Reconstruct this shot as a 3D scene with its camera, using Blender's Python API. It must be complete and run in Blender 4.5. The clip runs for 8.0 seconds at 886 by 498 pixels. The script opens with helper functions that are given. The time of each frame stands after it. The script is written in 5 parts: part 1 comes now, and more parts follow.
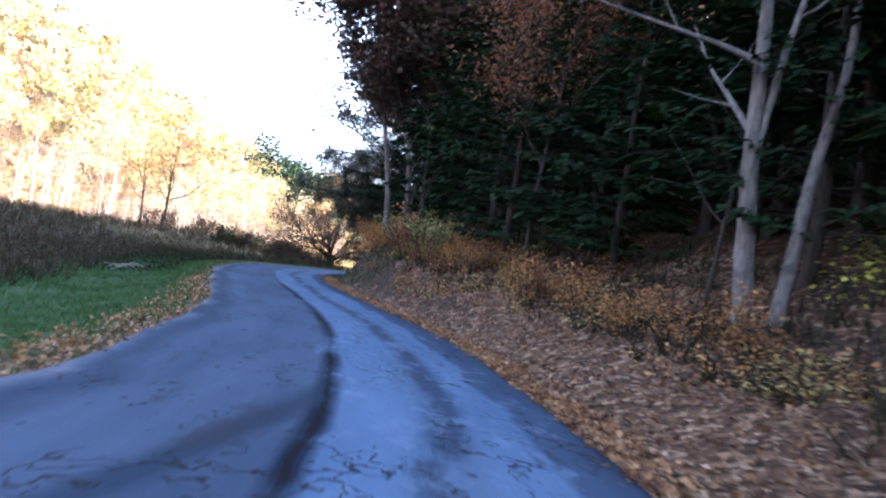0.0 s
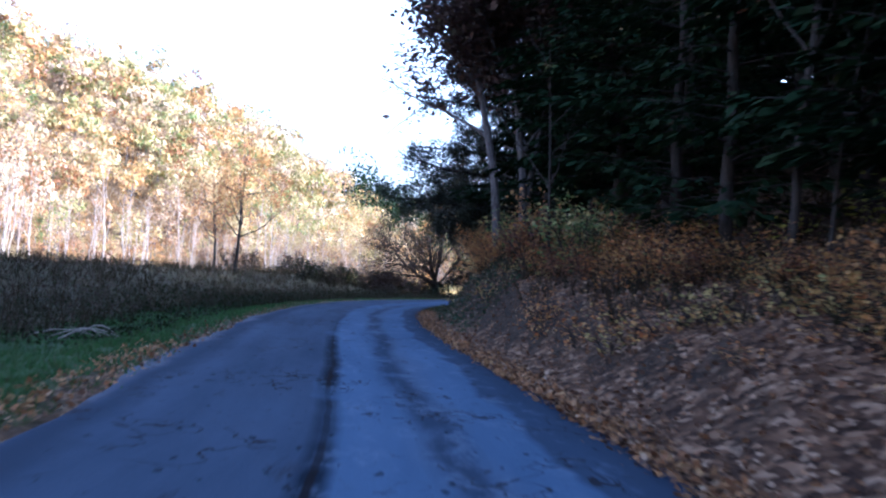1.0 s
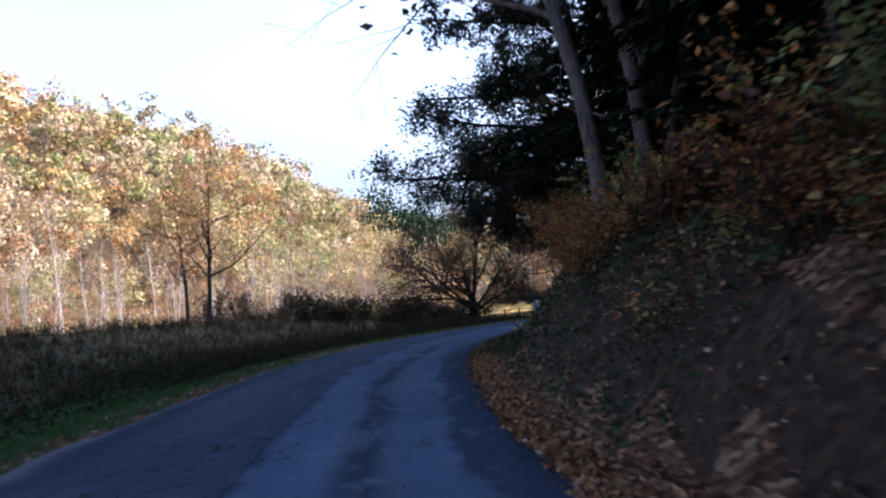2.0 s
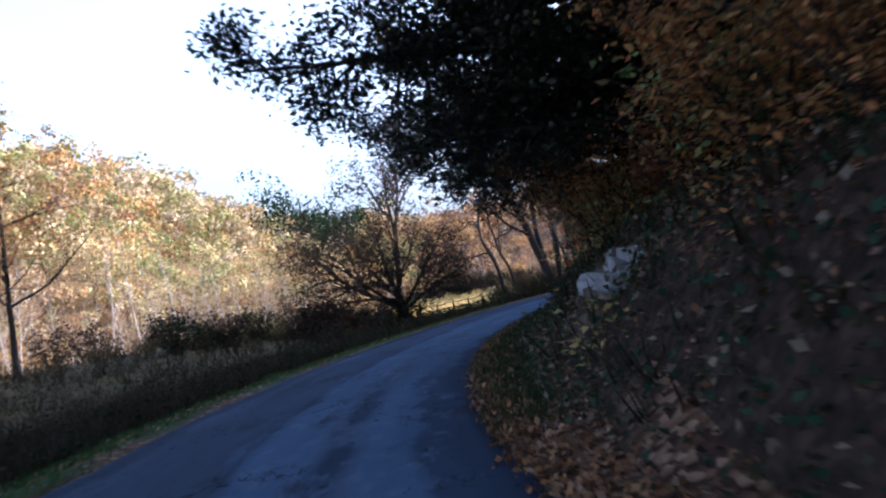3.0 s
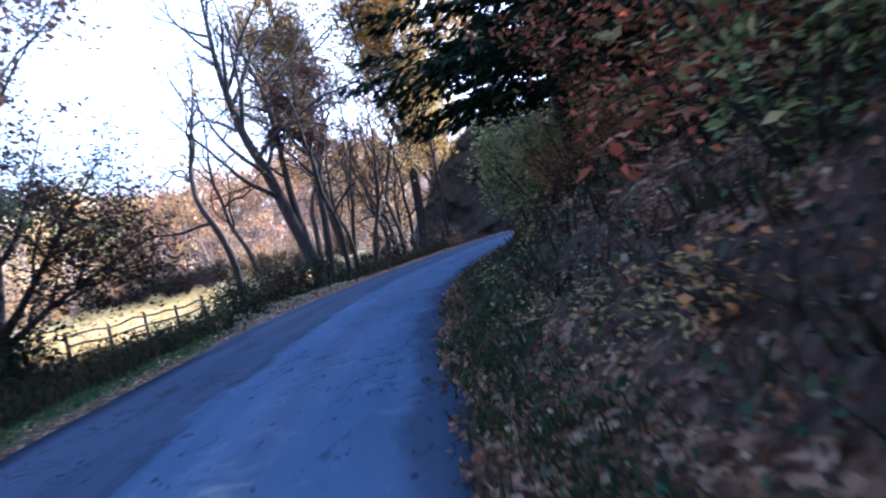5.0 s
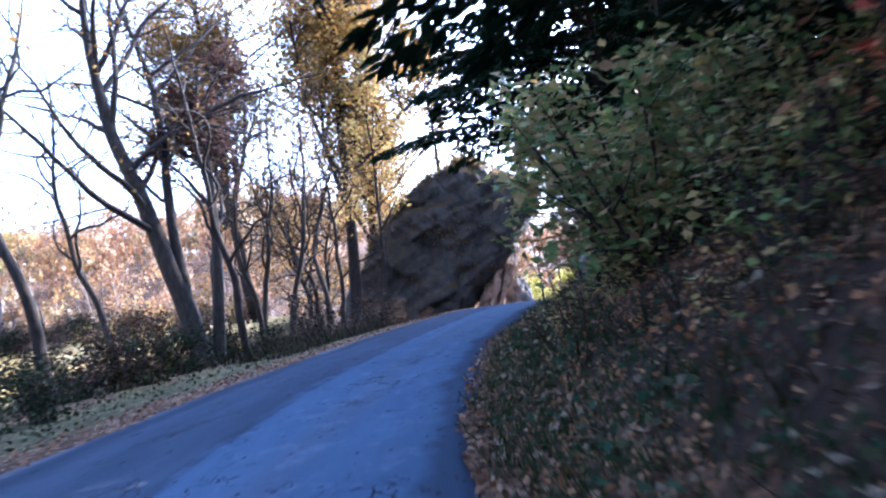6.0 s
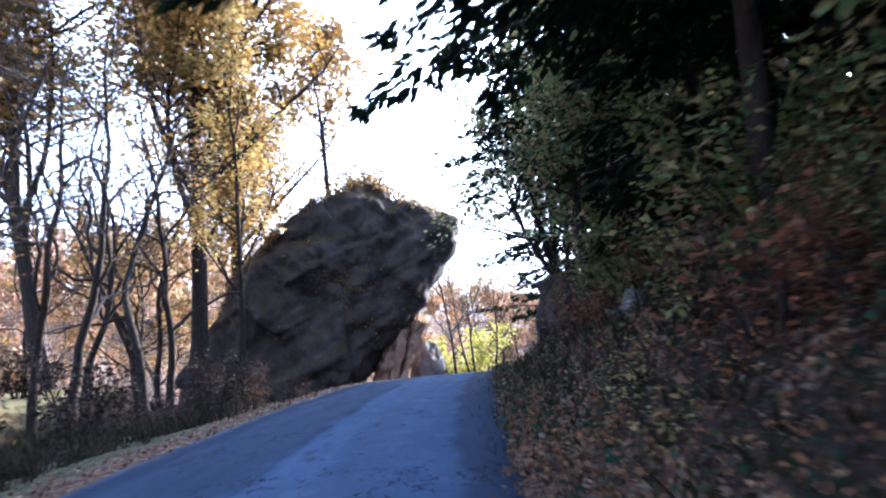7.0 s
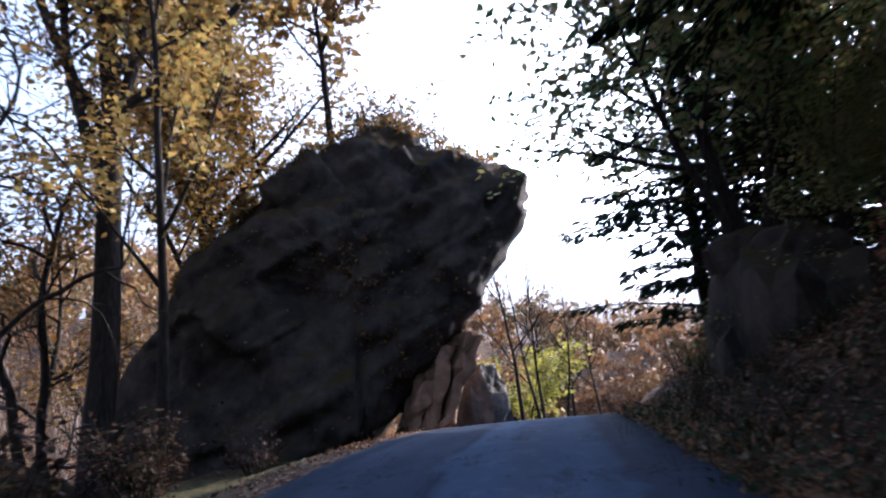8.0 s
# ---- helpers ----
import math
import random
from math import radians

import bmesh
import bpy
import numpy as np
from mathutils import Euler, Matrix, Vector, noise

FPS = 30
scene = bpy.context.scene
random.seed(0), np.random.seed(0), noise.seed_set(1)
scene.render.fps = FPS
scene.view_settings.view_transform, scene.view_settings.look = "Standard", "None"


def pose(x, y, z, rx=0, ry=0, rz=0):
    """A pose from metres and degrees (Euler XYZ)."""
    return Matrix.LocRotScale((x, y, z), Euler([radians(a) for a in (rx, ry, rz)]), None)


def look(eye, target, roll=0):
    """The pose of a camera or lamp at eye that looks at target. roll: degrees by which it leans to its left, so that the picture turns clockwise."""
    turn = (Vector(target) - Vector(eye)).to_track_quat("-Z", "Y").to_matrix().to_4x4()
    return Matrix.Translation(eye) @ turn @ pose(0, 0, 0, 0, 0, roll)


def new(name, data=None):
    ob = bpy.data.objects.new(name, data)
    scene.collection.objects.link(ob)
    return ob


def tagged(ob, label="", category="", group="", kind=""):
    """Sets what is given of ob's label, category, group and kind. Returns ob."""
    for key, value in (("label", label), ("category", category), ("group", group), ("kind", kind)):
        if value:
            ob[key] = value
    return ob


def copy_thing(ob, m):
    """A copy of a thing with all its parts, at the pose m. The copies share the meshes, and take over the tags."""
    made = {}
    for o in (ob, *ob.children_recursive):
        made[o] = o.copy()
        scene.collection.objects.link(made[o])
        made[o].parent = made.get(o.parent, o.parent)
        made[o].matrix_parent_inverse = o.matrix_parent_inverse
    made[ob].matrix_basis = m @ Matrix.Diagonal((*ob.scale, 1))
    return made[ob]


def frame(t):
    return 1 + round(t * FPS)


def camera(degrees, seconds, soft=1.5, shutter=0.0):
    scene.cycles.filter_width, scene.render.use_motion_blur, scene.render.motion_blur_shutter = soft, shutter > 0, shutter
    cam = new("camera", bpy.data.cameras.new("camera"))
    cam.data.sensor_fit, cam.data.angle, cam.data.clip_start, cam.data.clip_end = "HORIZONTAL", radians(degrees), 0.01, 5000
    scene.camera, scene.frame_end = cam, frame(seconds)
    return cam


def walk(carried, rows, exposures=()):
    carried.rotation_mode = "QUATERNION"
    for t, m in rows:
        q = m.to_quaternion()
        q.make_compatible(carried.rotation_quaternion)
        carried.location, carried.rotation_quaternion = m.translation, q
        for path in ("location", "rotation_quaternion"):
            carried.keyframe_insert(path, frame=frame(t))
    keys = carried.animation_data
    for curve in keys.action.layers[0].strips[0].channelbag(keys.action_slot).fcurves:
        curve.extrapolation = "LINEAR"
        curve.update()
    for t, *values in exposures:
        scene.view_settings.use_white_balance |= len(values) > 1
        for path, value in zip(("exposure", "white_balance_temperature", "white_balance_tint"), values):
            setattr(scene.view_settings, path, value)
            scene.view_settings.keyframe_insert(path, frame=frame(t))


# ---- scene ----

cam = camera(61.35, 8.0, soft=2.2, shutter=0.2)
# seconds, eye, heading, pitch and lean of the ride
PATH = [
    (0.0, 0.00, 0.00, 1.34, -0.02, 1.81, -9.33),
    (0.5, -0.26, 5.78, 1.38, 5.05, 1.46, -6.41),
    (1.0, -1.01, 11.20, 1.34, 8.64, 2.50, -3.71),
    (1.2, -1.49, 13.62, 1.37, 9.08, 3.63, -1.76),
    (2.3, -4.50, 27.85, 1.33, 9.96, 4.27, 5.65),
    (2.5, -5.07, 30.12, 1.36, 7.66, 2.38, 7.10),
    (3.0, -6.20, 35.08, 1.38, 4.25, 3.22, 10.47),
    (3.5, -6.95, 41.00, 1.29, -2.44, -0.23, 12.67),
    (4.0, -7.27, 46.42, 1.34, -5.96, 0.62, 13.44),
    (4.5, -6.82, 52.30, 1.40, -10.69, -0.19, 13.21),
    (5.0, -6.10, 57.88, 1.39, -16.17, -1.81, 12.54),
    (5.2, -5.74, 60.14, 1.33, -18.09, -0.60, 10.54),
    (6.3, -2.17, 73.22, 1.37, -23.14, 4.72, 6.24),
    (6.5, -1.29, 75.74, 1.35, -26.01, 6.01, 6.14),
    (7.0, 1.57, 82.07, 1.34, -30.44, 6.91, 5.69),
    (7.5, 4.74, 88.57, 1.35, -29.88, 9.10, 5.83),
    (8.0, 8.22, 94.98, 1.36, -27.30, 9.03, 6.11),
]
EXPOSURE = [(0.0, 3.45, 4900, 16), (0.5, 2.95, 4500, 18), (1.2, 2.3, 4350, 18), (2.3, 1.42, 4950, 17), (3.0, 1.66, 4750, 16), (4.0, 2.12, 4400, 18), (4.5, 2.15, 4350, 19), (5.0, 2.55, 4300, 20), (6.5, 2.95, 4350, 19), (7.2, 2.6, 4550, 17), (7.5, 2.1, 4650, 19), (8.0, 1.35, 4750, 19)]
walk(cam, [(t, pose(x, y, z, 90 + p, r, h)) for t, x, y, z, h, p, r in PATH], EXPOSURE)

# ---- light ----
SUN_AZ, SUN_EL = radians(70), radians(27)
world = bpy.data.worlds.new("sky")
scene.world = world
world.use_nodes = True
wn = world.node_tree.nodes
sky = wn.new("ShaderNodeTexSky")
sky.sky_type = "NISHITA"
sky.sun_disc = False
sky.sun_elevation, sky.sun_rotation = SUN_EL, SUN_AZ
sky.air_density, sky.dust_density, sky.ozone_density = 1.5, 10.0, 2.0
wn["Background"].inputs["Strength"].default_value = 0.15
haze = wn.new("ShaderNodeHueSaturation")
haze.inputs["Saturation"].default_value = 0.38
# brighter, whiter haze towards the horizon all round
way = wn.new("ShaderNodeTexCoord")
up = wn.new("ShaderNodeSeparateXYZ")
glow = wn.new("ShaderNodeMapRange")
for socket, value in (("From Min", 0.0), ("From Max", 0.75), ("To Min", 2.1), ("To Max", 0.85)):
    glow.inputs[socket].default_value = value
world.node_tree.links.new(way.outputs["Generated"], up.inputs[0])
world.node_tree.links.new(up.outputs["Z"], glow.inputs["Value"])
world.node_tree.links.new(glow.outputs[0], haze.inputs["Value"])
world.node_tree.links.new(sky.outputs[0], haze.inputs["Color"])
world.node_tree.links.new(haze.outputs[0], wn["Background"].inputs["Color"])
sun_dir = Vector((math.sin(SUN_AZ) * math.cos(SUN_EL), math.cos(SUN_AZ) * math.cos(SUN_EL), math.sin(SUN_EL)))
sun = new("sun", bpy.data.lights.new("sun", "SUN"))
sun.data.energy, sun.data.angle, sun.data.color = 5.0, radians(0.53), (1.0, 0.70, 0.38)
sun.matrix_world = look(sun_dir * 100, (0, 0, 0))

# ---- materials ----
def material(name, rough=0.8, spec=0.3):
    m = bpy.data.materials.new(name)
    m.use_nodes = True
    b = m.node_tree.nodes["Principled BSDF"]
    b.inputs["Roughness"].default_value = rough
    b.inputs["Specular IOR Level"].default_value = spec
    return m, m.node_tree.nodes, m.node_tree.links, b


def noise_node(m, scale, detail=4.0, vec=None, rough=0.6):
    n = m.node_tree.nodes.new("ShaderNodeTexNoise")
    n.inputs["Scale"].default_value, n.inputs["Detail"].default_value = scale, detail
    n.inputs["Roughness"].default_value = rough
    if vec is not None:
        m.node_tree.links.new(vec, n.inputs["Vector"])
    return n.outputs["Fac"]


def ramp_node(m, fac, stops):
    n = m.node_tree.nodes.new("ShaderNodeValToRGB")
    m.node_tree.links.new(fac, n.inputs["Fac"])
    e = n.color_ramp.elements
    while len(e) < len(stops):
        e.new(0.5)
    for el, (p, c) in zip(e, stops):
        el.position = p
        el.color = (*c, 1) if len(c) == 3 else c
    return n.outputs["Color"]


def mix_node(m, fac, a, b, mode="MIX"):
    n = m.node_tree.nodes.new("ShaderNodeMix")
    n.data_type, n.blend_type = "RGBA", mode
    for value, slot in ((fac, n.inputs["Factor"]), (a, n.inputs[6]), (b, n.inputs[7])):
        if isinstance(value, bpy.types.NodeSocket):
            m.node_tree.links.new(value, slot)
        elif isinstance(value, tuple):
            slot.default_value = (*value, 1)
        else:
            slot.default_value = value
    return n.outputs[2]


def math_node(m, op, a, b=0.0, clamp=False):
    n = m.node_tree.nodes.new("ShaderNodeMath")
    n.operation, n.use_clamp = op, clamp
    for value, slot in ((a, n.inputs[0]), (b, n.inputs[1])):
        if isinstance(value, bpy.types.NodeSocket):
            m.node_tree.links.new(value, slot)
        else:
            slot.default_value = value
    return n.outputs[0]


def band(m, value, low, high, soft):
    """1 between low and high, falling off over soft."""
    up = math_node(m, "DIVIDE", math_node(m, "SUBTRACT", value, low - soft / 2), soft, True)
    down = math_node(m, "DIVIDE", math_node(m, "SUBTRACT", high + soft / 2, value), soft, True)
    return math_node(m, "MULTIPLY", up, down)


def bump_node(m, height, strength, distance):
    n = m.node_tree.nodes.new("ShaderNodeBump")
    n.inputs["Strength"].default_value, n.inputs["Distance"].default_value = strength, distance
    m.node_tree.links.new(height, n.inputs["Height"])
    m.node_tree.links.new(n.outputs[0], m.node_tree.nodes["Principled BSDF"].inputs["Normal"])


def coords(m, scale=(1, 1, 1), kind="Object"):
    t = m.node_tree.nodes.new("ShaderNodeTexCoord")
    p = m.node_tree.nodes.new("ShaderNodeMapping")
    p.inputs["Scale"].default_value = scale
    m.node_tree.links.new(t.outputs[kind], p.inputs["Vector"])
    return p.outputs[0]


def foliage(name, colours, light=0.3, rough=0.6, drift=0.0, gloss=0.2):
    """Leaves, each its own tint out of the colours, that let some light through; with drift, each tree has a tint (attribute tone)."""
    m, n, l, b = material(name, rough, gloss)
    g = n.new("ShaderNodeNewGeometry")
    k = len(colours)
    pick = g.outputs["Random Per Island"]
    if drift:
        tone = n.new("ShaderNodeAttribute")
        tone.attribute_name = "tone"
        pick = math_node(m, "ADD", math_node(m, "MULTIPLY", pick, drift), math_node(m, "MULTIPLY", tone.outputs["Fac"], 1 - drift))
    tint = ramp_node(m, pick, [(i / max(1, k - 1), c) for i, c in enumerate(colours)])
    tint = mix_node(m, 0.35, tint, ramp_node(m, noise_node(m, 0.9, 3, coords(m)), [(0.3, (0.35, 0.35, 0.35)), (0.7, (1.0, 1.0, 1.0))]), "MULTIPLY")
    l.new(tint, b.inputs["Base Color"])
    t = n.new("ShaderNodeBsdfTranslucent")
    l.new(tint, t.inputs["Color"])
    s = n.new("ShaderNodeMixShader")
    s.inputs[0].default_value = light
    l.new(b.outputs[0], s.inputs[1])
    l.new(t.outputs[0], s.inputs[2])
    l.new(s.outputs[0], n["Material Output"].inputs["Surface"])
    return m


def bark(name, dark, pale, patch=0.5, lichen=None):
    m, n, l, b = material(name, 0.9, 0.15)
    v = coords(m, (9, 9, 1.6))
    grain = noise_node(m, 1.6, 6, v)
    col = ramp_node(m, grain, [(0.3, dark), (0.7, pale)])
    if lichen:
        col = mix_node(m, ramp_node(m, noise_node(m, 2.2, 5, coords(m)), [(patch, (0, 0, 0)), (patch + 0.12, (1, 1, 1))]), col, lichen)
    l.new(col, b.inputs["Base Color"])
    bump_node(m, grain, 0.7, 0.03)
    return m


def asphalt():
    """UV: metres across from the middle of the road, metres along it."""
    m, n, l, b = material("worn_asphalt", 0.9, 0.01)
    uv = coords(m, (1, 1, 1), "UV")
    sep = n.new("ShaderNodeSeparateXYZ")
    l.new(uv, sep.inputs[0])
    across, along = sep.outputs[0], sep.outputs[1]
    long_uv = coords(m, (1.0, 0.16, 1), "UV")
    wob = math_node(m, "MULTIPLY", math_node(m, "SUBTRACT", noise_node(m, 0.9, 4, coords(m, (0.5, 0.35, 1), "UV")), 0.5), 1.1)
    u = math_node(m, "ADD", across, wob)
    fine = noise_node(m, 60, 3, uv)
    blotch = noise_node(m, 1.3, 5, long_uv)
    # blue cast of the skylight is mixed into the asphalt tones
    col = ramp_node(m, blotch, [(0.3, (0.021, 0.032, 0.055)), (0.7, (0.032, 0.047, 0.078))])
    # paler, newer right-hand lane with a ragged edge
    pale = band(m, u, -0.1, 2.1, 0.2)
    col = mix_node(m, math_node(m, "MULTIPLY", pale, 0.9), col, ramp_node(m, blotch, [(0.3, (0.034, 0.058, 0.106)), (0.7, (0.052, 0.084, 0.144))]))
    col = mix_node(m, math_node(m, "MULTIPLY", band(m, u, 0.75, 1.15, 0.3), 0.35), col, (0.05, 0.065, 0.095))
    # dark tarred seam along the middle, dark edges
    line = math_node(m, "ADD", across, math_node(m, "MULTIPLY", wob, 0.16))
    gaps = ramp_node(m, noise_node(m, 0.3, 3, coords(m, (0.01, 1, 1), "UV")), [(0.40, (0.35, 0.35, 0.35)), (0.54, (1, 1, 1))])
    fade = ramp_node(m, math_node(m, "DIVIDE", along, 200.0), [(0.56, (1, 1, 1)), (0.63, (0.25, 0.25, 0.25))])
    gaps = math_node(m, "MULTIPLY", gaps, fade)
    col = mix_node(m, math_node(m, "MULTIPLY", math_node(m, "MULTIPLY", band(m, line, -0.20, 0.02, 0.10), 0.9), gaps), col, (0.003, 0.005, 0.010))
    # darker right side: canopy shade painted into the asphalt, weaker further along
    edge = band(m, u, 1.75, 3.5, 0.12)
    late = ramp_node(m, math_node(m, "DIVIDE", along, 200.0), [(0.67, (1, 1, 1)), (0.72, (0.2, 0.2, 0.2))])
    edge = math_node(m, "MULTIPLY", edge, late)
    col = mix_node(m, math_node(m, "MULTIPLY", edge, 0.8), col, (0.018, 0.027, 0.047))
    edge = band(m, u, -3.5, -2.35, 0.2)
    col = mix_node(m, math_node(m, "MULTIPLY", edge, 0.4), col, (0.085, 0.09, 0.10))
    col = mix_node(m, math_node(m, "MULTIPLY", band(m, u, -2.3, -1.9, 0.3), 0.6), col, (0.012, 0.018, 0.032))
    # a short branching stain left of the seam
    spot = ramp_node(m, math_node(m, "DIVIDE", along, 200.0), [(0.455, (0, 0, 0)), (0.468, (1, 1, 1)), (0.484, (1, 1, 1)), (0.492, (0, 0, 0))])
    aslant = math_node(m, "ADD", math_node(m, "ADD", across, math_node(m, "MULTIPLY", wob, 0.35)), math_node(m, "MULTIPLY", math_node(m, "SUBTRACT", along, 95.0), -0.22))
    col = mix_node(m, math_node(m, "MULTIPLY", math_node(m, "MULTIPLY", band(m, aslant, -0.78, -0.5, 0.16), spot), 0.75), col, (0.010, 0.016, 0.028))
    # a second dark streak wandering through the right lane, pale worn patches, dark pock marks
    way2 = math_node(m, "ADD", across, math_node(m, "MULTIPLY", math_node(m, "SUBTRACT", noise_node(m, 0.7, 3, coords(m, (0.02, 0.12, 1), "UV")), 0.5), 1.2))
    streak = math_node(m, "MULTIPLY", band(m, way2, 0.72, 1.08, 0.2), ramp_node(m, noise_node(m, 1.4, 5, coords(m, (1, 0.4, 1), "UV")), [(0.34, (0, 0, 0)), (0.52, (1, 1, 1))]))
    col = mix_node(m, math_node(m, "MULTIPLY", math_node(m, "MULTIPLY", streak, late), 0.75), col, (0.012, 0.019, 0.036))
    worn = ramp_node(m, noise_node(m, 2.6, 7, coords(m, (1, 0.55, 1), "UV"), 0.7), [(0.53, (0, 0, 0)), (0.63, (1, 1, 1))])
    col = mix_node(m, math_node(m, "MULTIPLY", math_node(m, "MULTIPLY", worn, pale), 0.5), col, (0.070, 0.100, 0.155))
    pock = ramp_node(m, noise_node(m, 7.0, 3, coords(m, (1, 0.45, 1), "UV"), 0.5), [(0.66, (0, 0, 0)), (0.70, (1, 1, 1))])
    col = mix_node(m, math_node(m, "MULTIPLY", pock, 0.7), col, (0.006, 0.008, 0.012))
    # oil blotches and filled cracks
    spots = ramp_node(m, noise_node(m, 1.1, 6, coords(m, (1, 0.3, 1), "UV"), 0.75), [(0.58, (0, 0, 0)), (0.66, (1, 1, 1))])
    col = mix_node(m, math_node(m, "MULTIPLY", spots, 0.6), col, (0.016, 0.018, 0.024))
    net = n.new("ShaderNodeTexVoronoi")
    net.feature = "DISTANCE_TO_EDGE"
    net.inputs["Scale"].default_value = 1.4
    bent = n.new("ShaderNodeVectorMath")
    bent.operation = "ADD"
    l.new(coords(m, (1, 0.55, 1), "UV"), bent.inputs[0])
    nz = n.new("ShaderNodeTexNoise")
    nz.inputs["Scale"].default_value = 2.5
    l.new(uv, nz.inputs["Vector"])
    l.new(nz.outputs["Color"], bent.inputs[1])
    l.new(bent.outputs[0], net.inputs["Vector"])
    thin = math_node(m, "LESS_THAN", net.outputs["Distance"], 0.016)
    here = ramp_node(m, noise_node(m, 0.45, 3, uv), [(0.5, (0, 0, 0)), (0.58, (1, 1, 1))])
    col = mix_node(m, math_node(m, "MULTIPLY", math_node(m, "MULTIPLY", thin, here), 0.85), col, (0.010, 0.010, 0.012))
    split = band(m, math_node(m, "ADD", across, math_node(m, "MULTIPLY", wob, 0.25)), -0.12, -0.06, 0.02)
    col = mix_node(m, math_node(m, "MULTIPLY", math_node(m, "MULTIPLY", split, gaps), 0.9), col, (0.006, 0.006, 0.008))
    col = mix_node(m, 0.35, col, ramp_node(m, fine, [(0.35, (0.5, 0.5, 0.5)), (0.65, (1, 1, 1))]), "MULTIPLY")
    # brightens the whole surface evenly, red most
    col = mix_node(m, 1.0, col, (1.42, 1.30, 1.27), "MULTIPLY")
    l.new(col, b.inputs["Base Color"])
    bump_node(m, fine, 0.25, 0.01)
    return m


def earth():
    """Ground: leaf litter on the bank, grass by the road, rough weeds in the field. Attribute lat: metres left (-) or right of the road."""
    m, n, l, b = material("ground_cover", 0.95, 0.1)
    a = n.new("ShaderNodeAttribute")
    a.attribute_name = "lat"
    p = coords(m)
    big = noise_node(m, 0.35, 5, p)
    far = n.new("ShaderNodeAttribute")
    far.attribute_name = "wooded"
    lat = math_node(m, "ADD", a.outputs["Fac"], math_node(m, "MULTIPLY", math_node(m, "SUBTRACT", big, 0.5), 2.4))
    vor = n.new("ShaderNodeTexVoronoi")
    vor.inputs["Scale"].default_value = 11
    l.new(p, vor.inputs["Vector"])
    vs = n.new("ShaderNodeSeparateColor")
    l.new(vor.outputs["Color"], vs.inputs[0])
    litter = ramp_node(m, vs.outputs[0], [(0.0, (0.014, 0.008, 0.006)), (0.45, (0.042, 0.024, 0.015)), (0.8, (0.10, 0.06, 0.036)), (1.0, (0.18, 0.125, 0.085))])
    weeds = ramp_node(m, noise_node(m, 2.5, 6, p), [(0.3, (0.012, 0.012, 0.007)), (0.55, (0.03, 0.027, 0.014)), (0.75, (0.06, 0.047, 0.027))])
    grass = ramp_node(m, noise_node(m, 3.5, 6, p), [(0.3, (0.012, 0.026, 0.009)), (0.7, (0.026, 0.050, 0.016))])
    col = mix_node(m, band(m, lat, -7.0, -2.75, 0.6), weeds, grass)
    col = mix_node(m, math_node(m, "MULTIPLY", band(m, lat, -2.75, -1.0, 0.4), 0.8), col, litter)
    col = mix_node(m, band(m, lat, 1.0, 400.0, 0.8), col, litter)
    col = mix_node(m, far.outputs["Fac"], col, litter)
    mead = n.new("ShaderNodeAttribute")
    mead.attribute_name = "meadow"
    col = mix_node(m, mead.outputs["Fac"], col, ramp_node(m, noise_node(m, 1.5, 6, p), [(0.3, (0.40, 0.29, 0.11)), (0.7, (0.62, 0.48, 0.21))]))
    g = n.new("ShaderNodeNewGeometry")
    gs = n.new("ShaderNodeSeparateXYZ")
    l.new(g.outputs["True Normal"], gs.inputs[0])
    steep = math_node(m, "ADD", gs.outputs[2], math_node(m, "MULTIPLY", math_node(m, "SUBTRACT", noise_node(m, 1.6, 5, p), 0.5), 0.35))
    # steep ground shows dark soil, blackened further to deepen the bank's shade
    shaded_soil = ramp_node(m, noise_node(m, 6, 5, p), [(0.3, (0.007, 0.006, 0.005)), (0.6, (0.020, 0.015, 0.012)), (0.8, (0.030, 0.030, 0.014))])
    col = mix_node(m, math_node(m, "MULTIPLY", ramp_node(m, steep, [(0.72, (1, 1, 1)), (0.84, (0, 0, 0))]), 0.85), col, shaded_soil)
    l.new(col, b.inputs["Base Color"])
    bump_node(m, vor.outputs["Distance"], 0.6, 0.06)
    return m


def rock_material(name, dark, pale, moss):
    m, n, l, b = material(name, 0.92, 0.15)
    p = coords(m)
    f = noise_node(m, 1.2, 8, p, 0.7)
    col = ramp_node(m, f, [(0.3, dark), (0.5, tuple(0.5 * (i + j) for i, j in zip(dark, pale))), (0.72, pale)])
    g = n.new("ShaderNodeNewGeometry")
    s = n.new("ShaderNodeSeparateXYZ")
    l.new(g.outputs["Normal"], s.inputs[0])
    top = math_node(m, "MULTIPLY", ramp_node(m, s.outputs[2], [(0.35, (0, 0, 0)), (0.75, (1, 1, 1))]), ramp_node(m, noise_node(m, 0.9, 5, p), [(0.4, (0, 0, 0)), (0.55, (1, 1, 1))]))
    col = mix_node(m, top, col, moss)
    l.new(col, b.inputs["Base Color"])
    bump_node(m, noise_node(m, 3.5, 9, p, 0.7), 0.65, 0.12)
    return m


ASPHALT, EARTH = asphalt(), earth()
BOULDER = rock_material("dark_sandstone", (0.014, 0.014, 0.015), (0.085, 0.073, 0.062), (0.042, 0.032, 0.013))
# pale red tones put warm sunlight into the pedestal's colour
SUNLIT_ROCK = rock_material("sunlit_sandstone", (0.12, 0.07, 0.045), (0.42, 0.28, 0.19), (0.10, 0.07, 0.03))
# bluish pale tone carries the skylight on the upper ledge blocks
PALE_ROCK = rock_material("skylit_limestone", (0.08, 0.08, 0.085), (0.32, 0.335, 0.36), (0.07, 0.06, 0.04))
